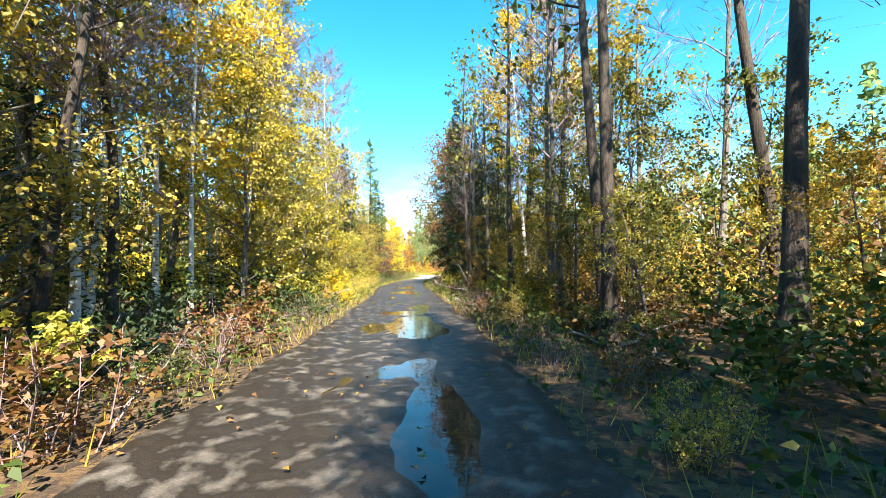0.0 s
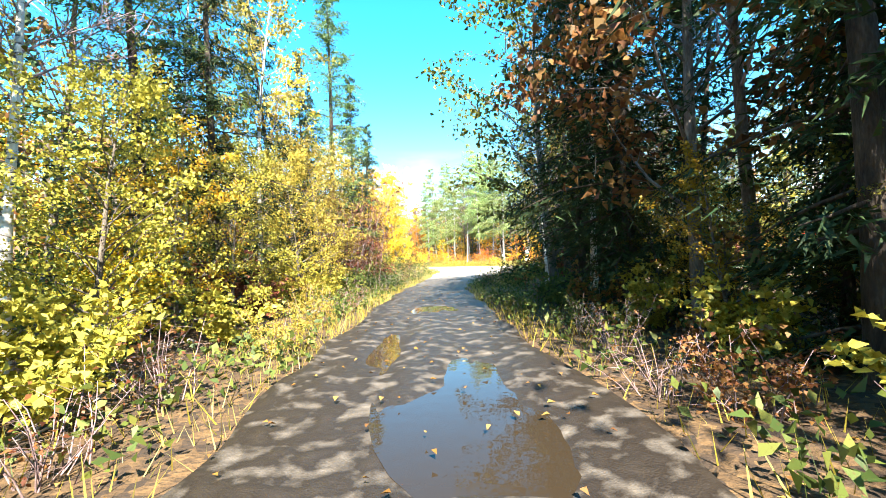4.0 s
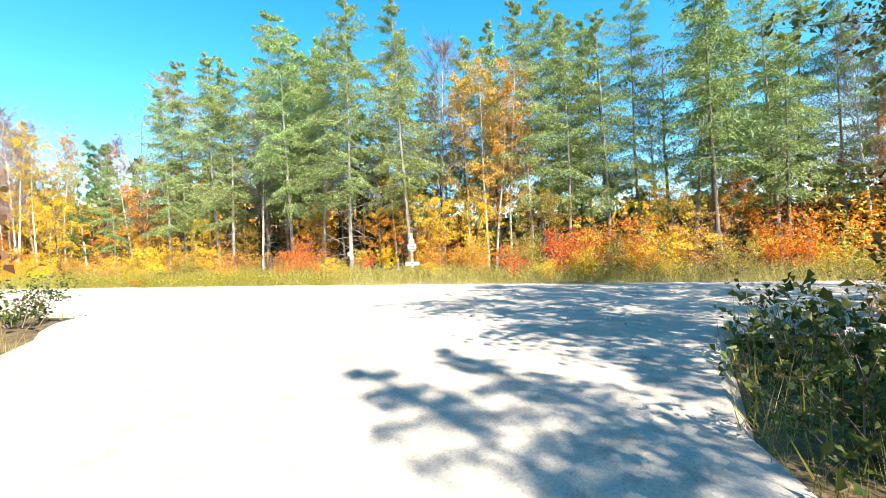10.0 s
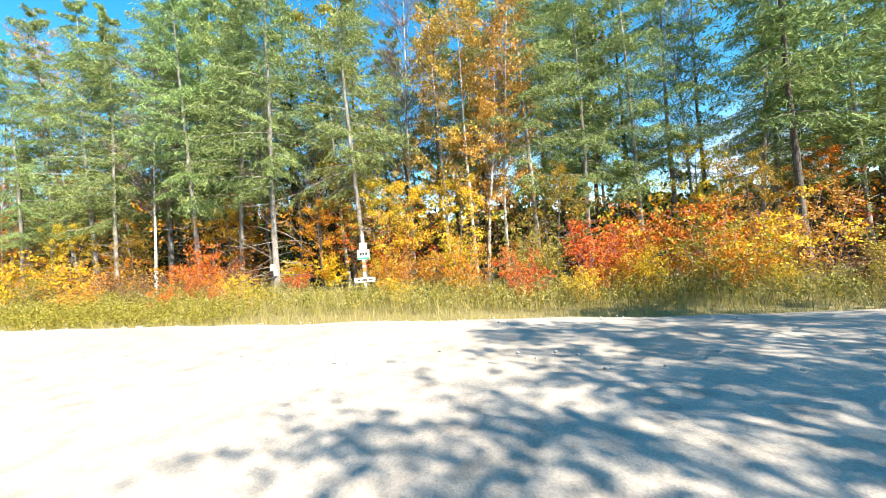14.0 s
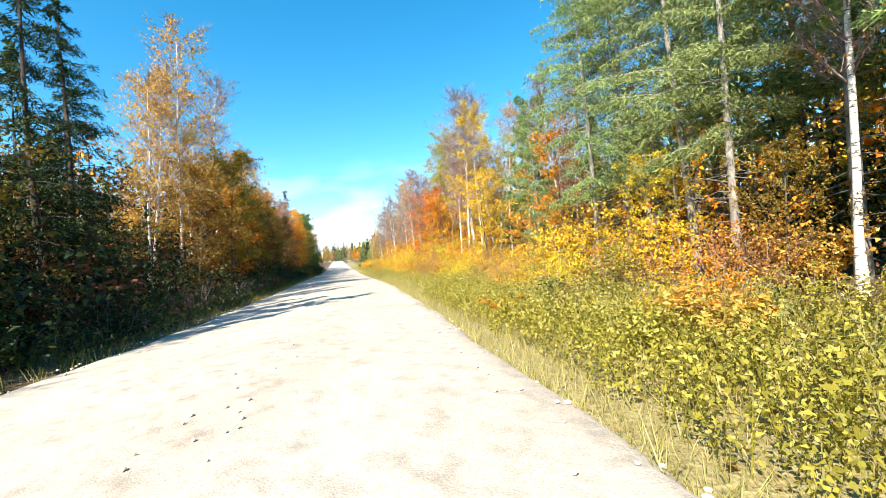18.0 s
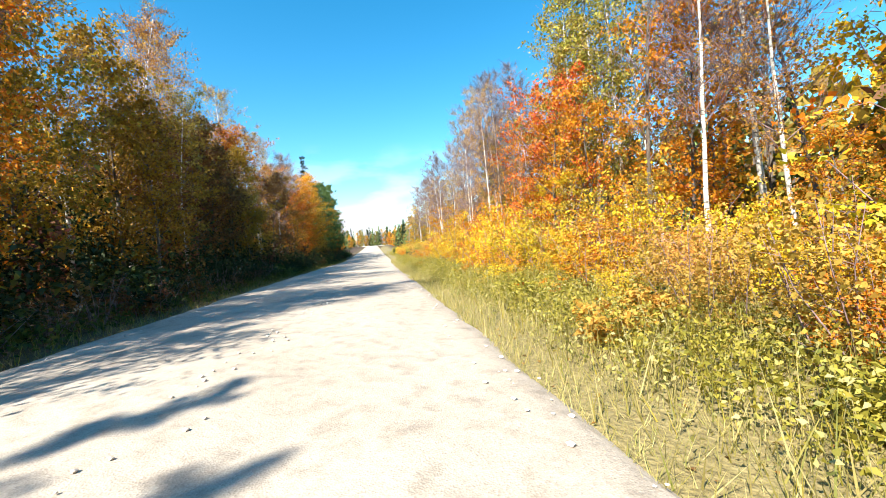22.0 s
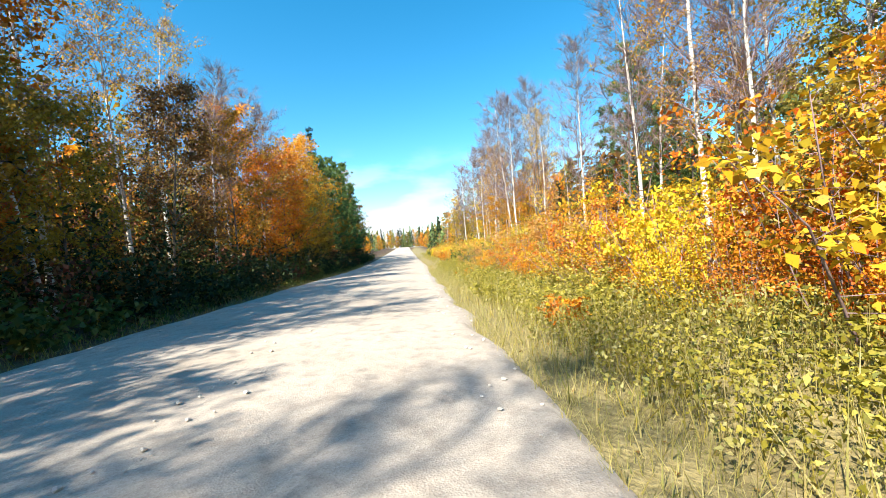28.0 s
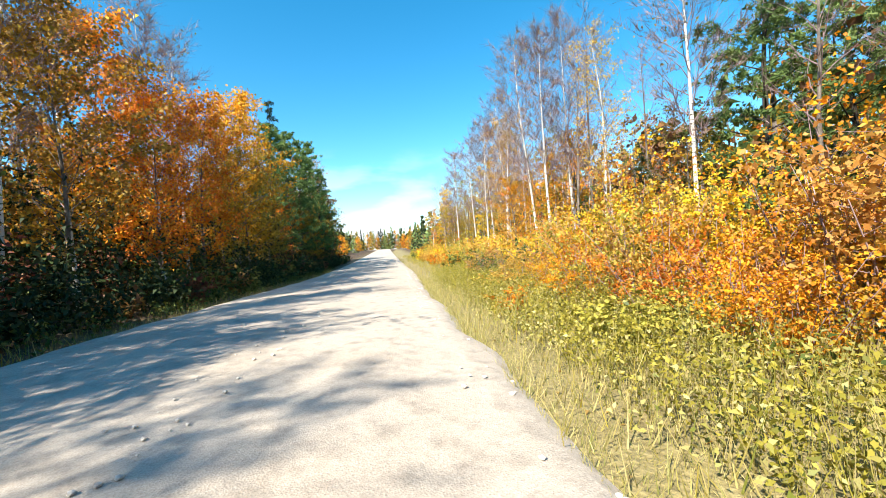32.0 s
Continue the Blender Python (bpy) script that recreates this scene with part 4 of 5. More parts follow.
# hardwoods packed along the shaded roadside
for n in range(62):
    u = -34 + 1.9 * n + PICK.uniform(-0.7, 0.7)
    x, y = at(u, edge_left(u) - PICK.uniform(3.4, 5.6))
    if u > -15 and off_road(x, y) > 3.2 and not any((x - a) ** 2 + (y - b) ** 2 < 2 for a, b in PLANTED):
        set_tree(PICK.choice(("tall_gold", "tall_gold", "tall_orange", "tall_gold", "tall_rust") if u < 18 else ("tall_gold", "tall_orange", "tall_gold", "tall_orange", "tall_gold")), x, y, PICK.uniform(7, 11) if u < 60 else PICK.uniform(5, 8), slope(3), "crowding the shaded roadside", "roadside hardwoods")
# spruces added out of view behind the start, to shade the track
for x, y, h in ((7.0, -43, 17), (8.2, -47, 18), (7.4, -51, 19), (9.4, -45, 18), (8.6, -55, 19), (9.0, -60, 20), (10.6, -50, 19), (0.6, -46, 16), (0.8, -52, 17), (1.4, -58, 18), (9.6, -42.5, 17), (11.4, -40.5, 17)):
    set_tree("spruce", x, y, h, slope(1), "added unseen to shade the track")
# the junction's west corner
for kind, x, y, h in (("full_yellow", -5.2, 25.6, 9.6), ("maple_yellow", -4.6, 27.6, 8.0), ("maple_orange", -6.6, 29.4, 10), ("maple_yellow", -6.8, 24.4, 7.6), ("birch_airy", -7.0, 31.4, 11), ("maple_yellow", -7.4, 33.0, 8), ("spruce", -8.8, 27.5, 13.5),
                      ("spruce", -5.9, 15.4, 14), ("spruce", -9.5, 17.5, 14), ("spruce", -6.0, 19.0, 11.5), ("fir", -5.7, 10.4, 17.6), ("spruce", -7.8, 13.4, 14), ("full_lime", -4.6, 6.4, 6.5), ("full_lime", -4.2, -9.0, 4.2), ("full_lime", -4.6, -5.0, 4.6)):
    set_tree(kind, x, y, h, slope(2), "at the junction corner")
for kind, x, y, h in (("full_lime", -4.4, -13.8, 4.8), ("full_lime", -3.6, -20.6, 8), ("full_lime", -4.8, -0.8, 4.4), ("full_lime", -4.6, 3.4, 5.5), ("maple_yellow", -9.5, 38, 7.5), ("maple_gold", -13, 42.5, 7)):
    set_tree(kind, x, y, h, slope(2), "at the junction corner")
# dark stand at the track's start; rearmost spruces, out of view, added for shade
for kind, x, y, h in (("spruce", -4.9, -30.4, 12.0), ("pole", -3.1, -30.3, 14.0), ("pole", -2.6, -32.5, 13.0), ("spruce", -6.9, -28.4, 13.0), ("spruce", -3.4, -35.6, 12.0), ("pole", -1.2, -34.8, 15.0), ("spruce", -1.6, -41.0, 13.0), ("spruce", -4.6, -39.6, 14.0)):
    set_tree(kind, x, y, h, slope(2), "beside the track")
# shaded thicket of firs and dead poles east of the track
for kind, x, y, h in (("snag", 5.4, 8.6, 7.5), ("snag", 6.4, 9.6, 9.0), ("spruce", 7.0, 8.2, 9.5), ("snag", 5.9, 12.4, 7.0), ("pole", 7.6, 10.4, 13.0), ("spruce", 8.4, 12.4, 10.5), ("snag", 6.9, 14.2, 8.5), ("snag", 8.0, 6.4, 10.0), ("spruce", 9.2, 8.6, 11.0), ("pole", 8.8, 15.0, 12.0), ("snag", 7.4, 4.6, 9.0), ("spruce", 8.6, 3.2, 10.0)):
    set_tree(kind, x, y, h, slope(3), "beside the track")
# the junction's east corner and the track's right-hand side
for kind, x, y, h in (("maple_green", 6.3, 11.2, 9.2), ("spruce", 7.2, 13.2, 13), ("spruce", 7.8, 16.6, 11), ("spruce", 10.4, 11.2, 14), ("tall_rust", 11, 17.2, 11), ("pole", 5.6, 6.2, 14), ("spruce", 4.9, 1.8, 12),
                      ("maple_green", 14, 20, 11), ("maple_green", 11.4, 20.2, 11), ("birch_gold", 12.8, 21.8, 13), ("maple_green", 15.4, 24.0, 10), ("maple_green", 19, 23.5, 12), ("birch_bare", 16.5, 21.5, 14)):
    set_tree(kind, x, y, h, slope(2), "by the track")
for kind, x, y, h in (("pole", 8.2, -29.6, 18), ("pole", 9.4, -33.2, 19), ("snag", 8.0, -26.4, 16), ("snag", 9.8, -21.2, 17), ("snag", 9.6, -17.4, 15), ("pole", 7.8, -8.4, 16),
                      ("pole", 8.7, -7.6, 17), ("snag", 5.6, -4.6, 14), ("spruce", 6.0, -2.0, 10), ("spruce", 6.8, -10.4, 11), ("spruce", 7.8, -6.8, 12), ("spruce", 6.0, -5.4, 8), ("pole", 11.6, -30.6, 17)):
    set_tree(kind, x, y, h, slope(2), "by the track")
for kind, x, y, h in (("snag", 12.4, -27, 16), ("maple_green", 11.5, -30, 6), ("spruce", 7.6, -13.5, 12), ("pole", 6.8, -15.4, 15), ("birch_pale", 8.4, -18.8, 16), ("maple_gold", 10.6, -23.4, 11), ("maple_green", 12.5, -20, 11),
                      ("birch_pale", 12, -14, 15), ("maple_gold", 9.5, -11.5, 9), ("snag", 6.4, -11.4, 15), ("pole", 8.8, -22.8, 16), ("spruce", 6.6, 4.0, 14)):
    set_tree(kind, x, y, h, slope(2), "by the track")
for kind, x, y, h in (("pole", 7.2, -5.6, 16), ("snag", 6.2, -8.0, 14), ("spruce", 5.2, -0.6, 15), ("maple_green", 4.7, 4.2, 13), ("birch_gold", 5.2, 8.0, 12), ("pole", 6.9, -23.4, 15),
                      ("pole", 5.8, -14.2, 16), ("maple_green", 8.4, -25, 7), ("maple_green", 9.6, -28, 6.5)):
    set_tree(kind, x, y, h, slope(2), "by the track")
leaner = set_tree("pole", 6.35, -12.1, 13, (0, 0), "leaning by the track")
leaner.matrix_basis = Matrix.Translation((6.35, -12.1, floor_height(6.35, -12.1))) @ pose(0, 0, 0, 0, 20, 0) @ Matrix.Scale(13 / 16, 4)
for kind, x, y, h in (("pole", 5.8, -11.0, 17), ("pole", 6.3, -10.5, 16), ("pole", 8.5, -17.6, 20), ("birch_bare", 8.4, -11.7, 15), ("birch_airy", 5.1, 1.4, 14.5), ("spruce", 4.9, -1.5, 16), ("spruce", 5.5, -6.4, 15.5), ("tall_rust", 5.0, -4.0, 14),
                      ("spruce", 6.1, -9.0, 4.0), ("pole", 7.9, -30.4, 18), ("snag", 8.0, -25.5, 18), ("snag", 12.5, -22.2, 17), ("birch_bare", -4.1, -11.2, 17), ("snag", -4.8, -30.4, 17), ("snag", -5.0, -26.6, 17), ("birch_bare", -5.4, -28.4, 16), ("fir", -6.4, -1.6, 15)):
    set_tree(kind, x, y, h, slope(2), "close beside the track")
# the track's left-hand side
for kind, x, y, h in (("birch_bare", -2.7, -31.6, 14), ("birch_bare", -4.4, -27.2, 15), ("birch_bare", -3.6, -29.6, 13), ("full_lime", -2.9, -25, 8.5), ("maple_yellow", -4.2, -21.5, 9), ("full_lime", -3.0, -33.0, 8.5), ("birch_bare", -6.4, -13.0, 15),
                      ("full_lime", -3.6, -17.4, 8.5), ("maple_yellow", -4.6, -14.6, 7), ("birch_bare", -6.0, -5, 13), ("maple_yellow", -5.4, -2.0, 4.5), ("birch_lime", -6.4, 3.8, 15), ("spruce", -5.8, 0.4, 14)):
    set_tree(kind, x, y, h, slope(3), "by the track")
for kind, x, y, h in (("spruce", -6.6, 6.6, 14), ("pole", -2.2, -36.6, 15), ("maple_lime", -6.5, -24, 13), ("birch_lime", -5.2, -19.4, 18),
                      ("birch_pale", -3.4, -34.4, 15), ("birch_pale", -6.2, -27.6, 16), ("birch_pale", -5.4, -22.6, 15), ("birch_pale", -6.6, -15.6, 15), ("birch_lime", -6.8, -7, 16), ("birch_bare", -5.2, -16.4, 15), ("birch_gold", -7.2, 0.8, 13)):
    set_tree(kind, x, y, h, slope(3), "by the track")
for kind, x, y, h in (("birch_bare", -3.9, -20.2, 16), ("birch_pale", -3.8, -23.4, 14)):
    set_tree(kind, x, y, h, slope(3), "by the track")


# saplings under the tall trunks east of the track
for n in range(26):
    y = -33 + 1.25 * n + PICK.uniform(-0.4, 0.4)
    set_tree(PICK.choice(("maple_green", "maple_lime", "maple_gold")), track_edges(y)[1] + PICK.uniform(2.6, 6.5), y, PICK.uniform(2.4, 4.8), slope(4), "under the trees", "saplings")


def crowded(x, y, gap):
    return any((x - a) ** 2 + (y - b) ** 2 < gap * gap for a, b in PLANTED)


MIX_LARCH = ["larch"] * 7 + ["spruce", "birch_gold", "birch_bare"]
MIX_RIGHT = ["birch_bare"] * 4 + ["snag"] * 2 + ["birch_pale", "birch_airy", "birch_lime"] + ["maple_orange", "maple_gold", "birch_lime", "birch_gold"]
MIX_LEFT = ["tall_gold"] * 3 + ["tall_orange", "tall_rust", "tall_rust", "birch_airy", "birch_bare", "birch_airy", "spruce"]
MIX_WEST = ["maple_yellow", "maple_gold", "maple_gold"] + ["birch_pale"] * 3 + ["maple_gold", "birch_bare", "birch_airy", "snag"]
MIX_EAST = ["pole"] * 4 + ["snag"] * 2 + ["spruce", "spruce", "maple_lime", "maple_lime", "maple_green", "maple_green", "maple_green", "birch_bare"]
TALL = {"larch": 16, "spruce": 11, "birch_gold": 14, "birch_bare": 14, "birch_lime": 14, "birch_pale": 13, "maple_yellow": 9, "maple_orange": 8.5, "maple_gold": 9, "maple_red": 8.5, "maple_rust": 9, "maple_green": 9, "snag": 14, "pole": 16, "pine": 12, "maple_lime": 10, "tall_gold": 10.5, "tall_orange": 10.5, "tall_rust": 10.5, "birch_airy": 13}


def fill_forest():
    rng = random.Random(5)
    spots = []
    for i in range(-105, 110, 3):
        for j in range(-105, 36, 3):
            spots.append((i + rng.uniform(-1.3, 1.3), j + rng.uniform(-1.3, 1.3)))
    for u, v in spots:
        x, y = at(u, v)
        d = off_road(x, y)
        keep, roll = rng.random(), rng.randrange(1000)
        right = v > 0
        if (not right and -7 < x < 2 and 18 < y < 42 and d < 6) or (not right and 3 < x < 18 and 14 < y < 30 and d < 5) or (not right and x < 0 and 3 < y < 24 and d < 5) or (not right and x < 0 and -17 < y <= 3 and d < 4.6) or (right and 24 < u < 44 and v < 13):
            continue
        low = 7.6 if right else (3.9 if y > 30 else 2.6)
        if d < low or y < -75 or d > low + (9 if right else 6.5):
            continue
        if keep > (0.95 if d < low + 3 or right and u < -29 else 0.6 if right else 0.75):
            continue
        if right and u < -55 and v > 17 and keep > 0.1:
            continue
        if right:
            mix = MIX_LARCH if u < -29 else MIX_RIGHT
        elif y > 30 and x < 8:
            mix = MIX_LEFT
        else:
            mix = MIX_WEST if x < 2 - 0.05 * y else MIX_EAST
        kind = "spruce" if mix is MIX_LEFT and u < -15 else mix[roll % len(mix)]
        if mix is MIX_WEST and y < -22 and kind in ("birch_airy", "maple_yellow"):
            kind = "spruce"
        if crowded(x, y, 1.5 if d < low + 5 else 2.0):
            continue
        near_enough = d < low + (3.2 if -46 < y < 22 and not right else 4.2 if right and u > -29 else 1.6) and kind not in ("larch", "spruce")
        far_name = kind + "_far" if not near_enough and kind + "_far" in KINDS else kind
        set_tree(far_name, x, y, TALL[kind] * rng.uniform(0.72, 1.18) * (1.22 if mix is MIX_LEFT else 0.6 if mix is MIX_EAST and kind.startswith("maple") else 1.0), slope(3), "in the forest")


fill_forest()


# ---------------------------------------------------------------- bushes
REST = {}


def set_bush(kind, x, y, h, wide=1.0, where="", group="", loose=False, dense=False):
    """A bush of its own, or, deep in the thicket or low on the verge (dense), one of the joined rest."""
    turn, shape = PICK.uniform(0, 360), PICK.randrange(3)
    if not loose:
        plant_shrub(kind, x, y, h, turn, shape, where, group, wide)
        return
    stems, foliage = KINDS[kind][3][shape]
    k = h / KINDS[kind][4]
    m = np.array(Matrix.Translation((x, y, floor_height(x, y))) @ pose(0, 0, 0, 0, 0, turn) @ Matrix.Diagonal((k * wide, k * wide, k, 1)))
    co = np.empty(len(foliage.vertices) * 3, np.float32)
    foliage.vertices.foreach_get("co", co)
    co = co.reshape(-1, 4, 3)
    some = co[::2] if dense == "half" else co[::3] if dense else co[::6] if len(co) > 2000 else co[::4]
    mid = some.mean(1, keepdims=True)
    some = mid + (some - mid) * (1.15 if dense == "half" else 0.8 if dense else 1.9) / k
    REST.setdefault(foliage.materials[0].name, []).append(some @ m[:3, :3].T + m[:3, 3])


SUNNY_LOW = ["bush_red", "bush_orange", "bush_yellow", "bush_orange", "bush_gold", "bush_lime", "bush_lime", "bush_yellow", "bush_rust"]
REDDISH = ["bush_red", "bush_orange", "bush_rust", "bush_red", "bush_orange", "bush_maroon"]
SUNNY = ["bush_yellow"] * 5 + ["bush_orange", "bush_gold", "bush_orange", "bush_gold", "bush_lime"]
FIERY = ["bush_orange"] * 5 + ["bush_yellow"] * 5 + ["bush_gold", "bush_lime"]
# mostly near-black shrubs, so shade is put into the colour here
SHADY = ["bush_as_shade"] * 6 + ["bush_green", "bush_green", "bush_twigs", "bush_maroon", "bush_rust"]
DISTANT = ["bush_lime", "bush_gold", "bush_yellow", "bush_green", "bush_orange", "bush_lime", "bush_gold"]


def fill_bushes():
    rng = random.Random(8)
    # right-hand hedge along the road
    u = -84.0
    while u < 112:
        r = edge_right(u)
        near_road = -66 < u < 48
        kinds, tall, rows = (SUNNY_LOW, (1.7, 2.6), (3.0, 4.3, 5.8, 7.6)) if u < -38 else (SUNNY_LOW, (1.3, 2.1), (3.2, 4.6, 6.2, 8.0)) if u < -27 else (SUNNY, (1.6, 2.6), (3.6, 5.0, 6.6, 8.6)) if u < -14 else (SUNNY, (2.1, 3.2), (3.6, 5.0, 6.6, 8.6)) if u < 2 else (FIERY, (2.7, 3.9), (3.6, 5.0, 6.6, 8.6)) if u < 36 else (DISTANT, (2.0, 3.2), (3.6, 5.0, 6.6, 8.6))
        for k, off in enumerate(rows):
            x, y = at(u + rng.uniform(-0.8, 0.8), r + off + rng.uniform(-0.5, 0.5))
            if k == 3 and near_road and rng.random() < 0.4 or k < 2 and abs(u + 46.5) < 1.6:
                continue
            squat = 0.5 if abs(u + 43.6) < 1.6 else 1.0
            set_bush(rng.choice(REDDISH if -42 < u < -37 else kinds), x, y, squat * rng.uniform(*tall) * rng.uniform(0.6, 1.2) * (0.66 + 0.26 * k), rng.uniform(0.85, 1.15), "on the sunny verge", "verge bushes", loose=not near_road or k == 3, dense="half" if near_road and k == 3 else False)
        u += rng.uniform(1.3, 2.1) if u < 60 else 2.8
    # low growth between grass and hedge
    u = -36.0
    while u < 52:
        for off in (2.1, 3.1):
            x, y = at(u + rng.uniform(-0.6, 0.6), edge_right(u) + off + rng.uniform(-0.4, 0.5))
            set_bush(rng.choice(["bush_lime"] * 5 + ["bush_green", "bush_gold", "bush_yellow", "bush_orange"]), x, y, rng.uniform(0.6, 1.15) * (0.75 if off < 2.5 else 1.0), rng.uniform(1.2, 1.6), loose=True, dense=True)
        u += rng.uniform(3.2, 5.2)
    # thicket under the larches; its near-black shrubs stand in for shade
    u = -90.0
    while u < -24:
        for off in (11.5, 14.5, 17.5):
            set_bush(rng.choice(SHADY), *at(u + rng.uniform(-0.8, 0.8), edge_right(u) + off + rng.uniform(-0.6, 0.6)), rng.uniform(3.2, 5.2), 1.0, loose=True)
        u += 1.7
    # left-hand side of the road
    u = -40.0
    while u < 105:
        l = edge_left(u)
        for k, off in enumerate((2.0, 3.2, 4.4, 5.8, 7.4, 9.2)):
            x, y = at(u + rng.uniform(-0.8, 0.8), l - off + rng.uniform(-0.4, 0.4))
            if off_road(x, y) > 1.6:
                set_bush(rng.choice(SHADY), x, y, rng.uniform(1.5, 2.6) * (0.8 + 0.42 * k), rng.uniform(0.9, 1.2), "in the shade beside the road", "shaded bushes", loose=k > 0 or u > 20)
        u += rng.uniform(1.5, 2.1)
    # both sides of the track
    y = -46.0
    while y < 27:
        a, b = track_edges(y)
        for k, off in enumerate((1.2, 2.7, 4.6, 7.5, 11)):
            x = a - off + rng.uniform(-0.4, 0.4)
            if to_uv(x, y)[1] < -10.5 and off_road(x, y) > 0.9:
                mix = ["bush_twigs", "bush_green", "bush_lime", "bush_as_shade", "bush_twigs", "bush_rust"] if y < -22 else ["bush_yellow", "bush_lime", "bush_lime", "bush_lime", "bush_twigs", "bush_lime", "bush_yellow"] if y < -3 else ["bush_lime", "bush_green", "bush_twigs", "bush_maroon", "bush_lime", "bush_twigs"] if y < 8 else ["bush_as_shade", "bush_green", "bush_maroon", "bush_as_shade", "bush_twigs"] if y < 18 else ["bush_green", "bush_green", "bush_lime", "bush_rust", "bush_green"]
                set_bush(rng.choice(mix), x, y + rng.uniform(-0.6, 0.6), rng.uniform(0.8, 1.4) * (1 + 0.5 * k), rng.uniform(0.9, 1.2), "at the edge of the track", "track bushes", loose=k > 0, dense="half" if k in (1, 2) else False)
            x = b + off + rng.uniform(-0.4, 0.4)
            if to_uv(x, y)[1] < -9.5 and off_road(x, y) > 0.9:
                mix = ["bush_twigs", "bush_as_shade", "bush_green", "bush_twigs", "bush_maroon", "bush_as_shade"] if 0 < y < 16 else ["bush_green", "bush_twigs", "bush_lime", "bush_rust", "bush_green", "bush_twigs"] if k < 2 else ["bush_green", "bush_lime", "bush_rust", "bush_gold", "bush_green"]
                set_bush(rng.choice(mix), x, y + rng.uniform(-0.6, 0.6), rng.uniform(0.7, 1.2) * (1 + 0.45 * k), rng.uniform(0.9, 1.2), "at the edge of the track", "track bushes", loose=k > 0, dense="half" if k in (1, 2) else False)
        y += rng.uniform(1.4, 2.1)


set_bush("bush_maroon", -4.4, 10.6, 6.4, 0.9, "leaning over the track's edge")
set_bush("bush_maroon", -4.6, 8.0, 5.4, 0.9, "leaning over the track's edge")
set_bush("bush_maroon", -4.2, 13.0, 3.8, 0.9, "leaning over the track's edge")
for bx, by, bh in ((4.9, 18.2, 0.55), (5.7, 18.3, 0.6), (6.5, 18.9, 0.8), (7.4, 19.6, 1.2), (6.6, 20.6, 1.3), (8.4, 21.2, 1.2), (9.6, 22.6, 1.3), (8.2, 23.0, 0.9), (11.0, 23.8, 1.3), (12.6, 24.6, 1.5), (10.2, 24.2, 0.9), (14.2, 25.6, 1.5)):
    set_bush("bush_green" if bx < 12 else "bush_gold", bx, by, bh, 1.3, "at the shaded junction corner", "corner bushes")
fill_bushes()
for mat_name, chunks in REST.items():
    tagged(new("undergrowth", quads_mesh("undergrowth", np.concatenate(chunks), bpy.data.materials[mat_name])), "dense thicket of autumn undergrowth beneath the trees", "undergrowth", kind="stuff")


# ---------------------------------------------------------------- grass, weeds, litter
def blades(points, height, rng, slim=0.05, lean=0.35):
    p = np.asarray(points, float)
    n = len(p)
    h = height * rng.uniform(0.45, 1.25, (n, 1))
    a = rng.uniform(0, 2 * math.pi, n)
    side = np.stack([np.cos(a), np.sin(a), 0 * a], 1)
    tip = np.concatenate([rng.normal(size=(n, 2)) * lean, np.ones((n, 1))], 1)
    tip /= np.linalg.norm(tip, axis=1, keepdims=True)
    return np.stack([p - (0, 0, 0.05) + side * h * slim * 0.5, p + tip * h - (0, 0, 0.12) * h * rng.uniform(0, 1.5, (n, 1)), p - (0, 0, 0.05) - side * h * slim * 0.5], 1)


def verge_points(count, rng, where):
    """Random points that lie where the given test says."""
    out = []
    while len(out) < count:
        out += where(rng)
    return out[:count]


def right_verge(lo, hi, a, b, power=1.0):
    def pick(rng):
        u = rng.uniform(lo, hi)
        v = edge_right(u) + a + (b - a) * rng.uniform() ** power
        x, y = at(u, v)
        if b > 5 and noise.noise((x * 0.45, y * 0.45, 8)) < -0.28:
            return []
        return [(x, y, floor_height(x, y))]
    return pick


def left_verge(lo, hi, a, b):
    def pick(rng):
        u = rng.uniform(lo, hi)
        x, y = at(u, edge_left(u) - rng.uniform(a, b))
        return [(x, y, floor_height(x, y))] if off_road(x, y) > 0.05 else []
    return pick


def track_verge(lo, hi, a, b, sides=(0, 1)):
    def pick(rng):
        y = rng.uniform(lo, hi)
        l, r = track_edges(y)
        d = rng.uniform(a, b)
        x = l - d if rng.choice(sides) == 0 else r + d
        return [(x, y, floor_height(x, y))] if off_road(x, y) > 0.02 else []
    return pick


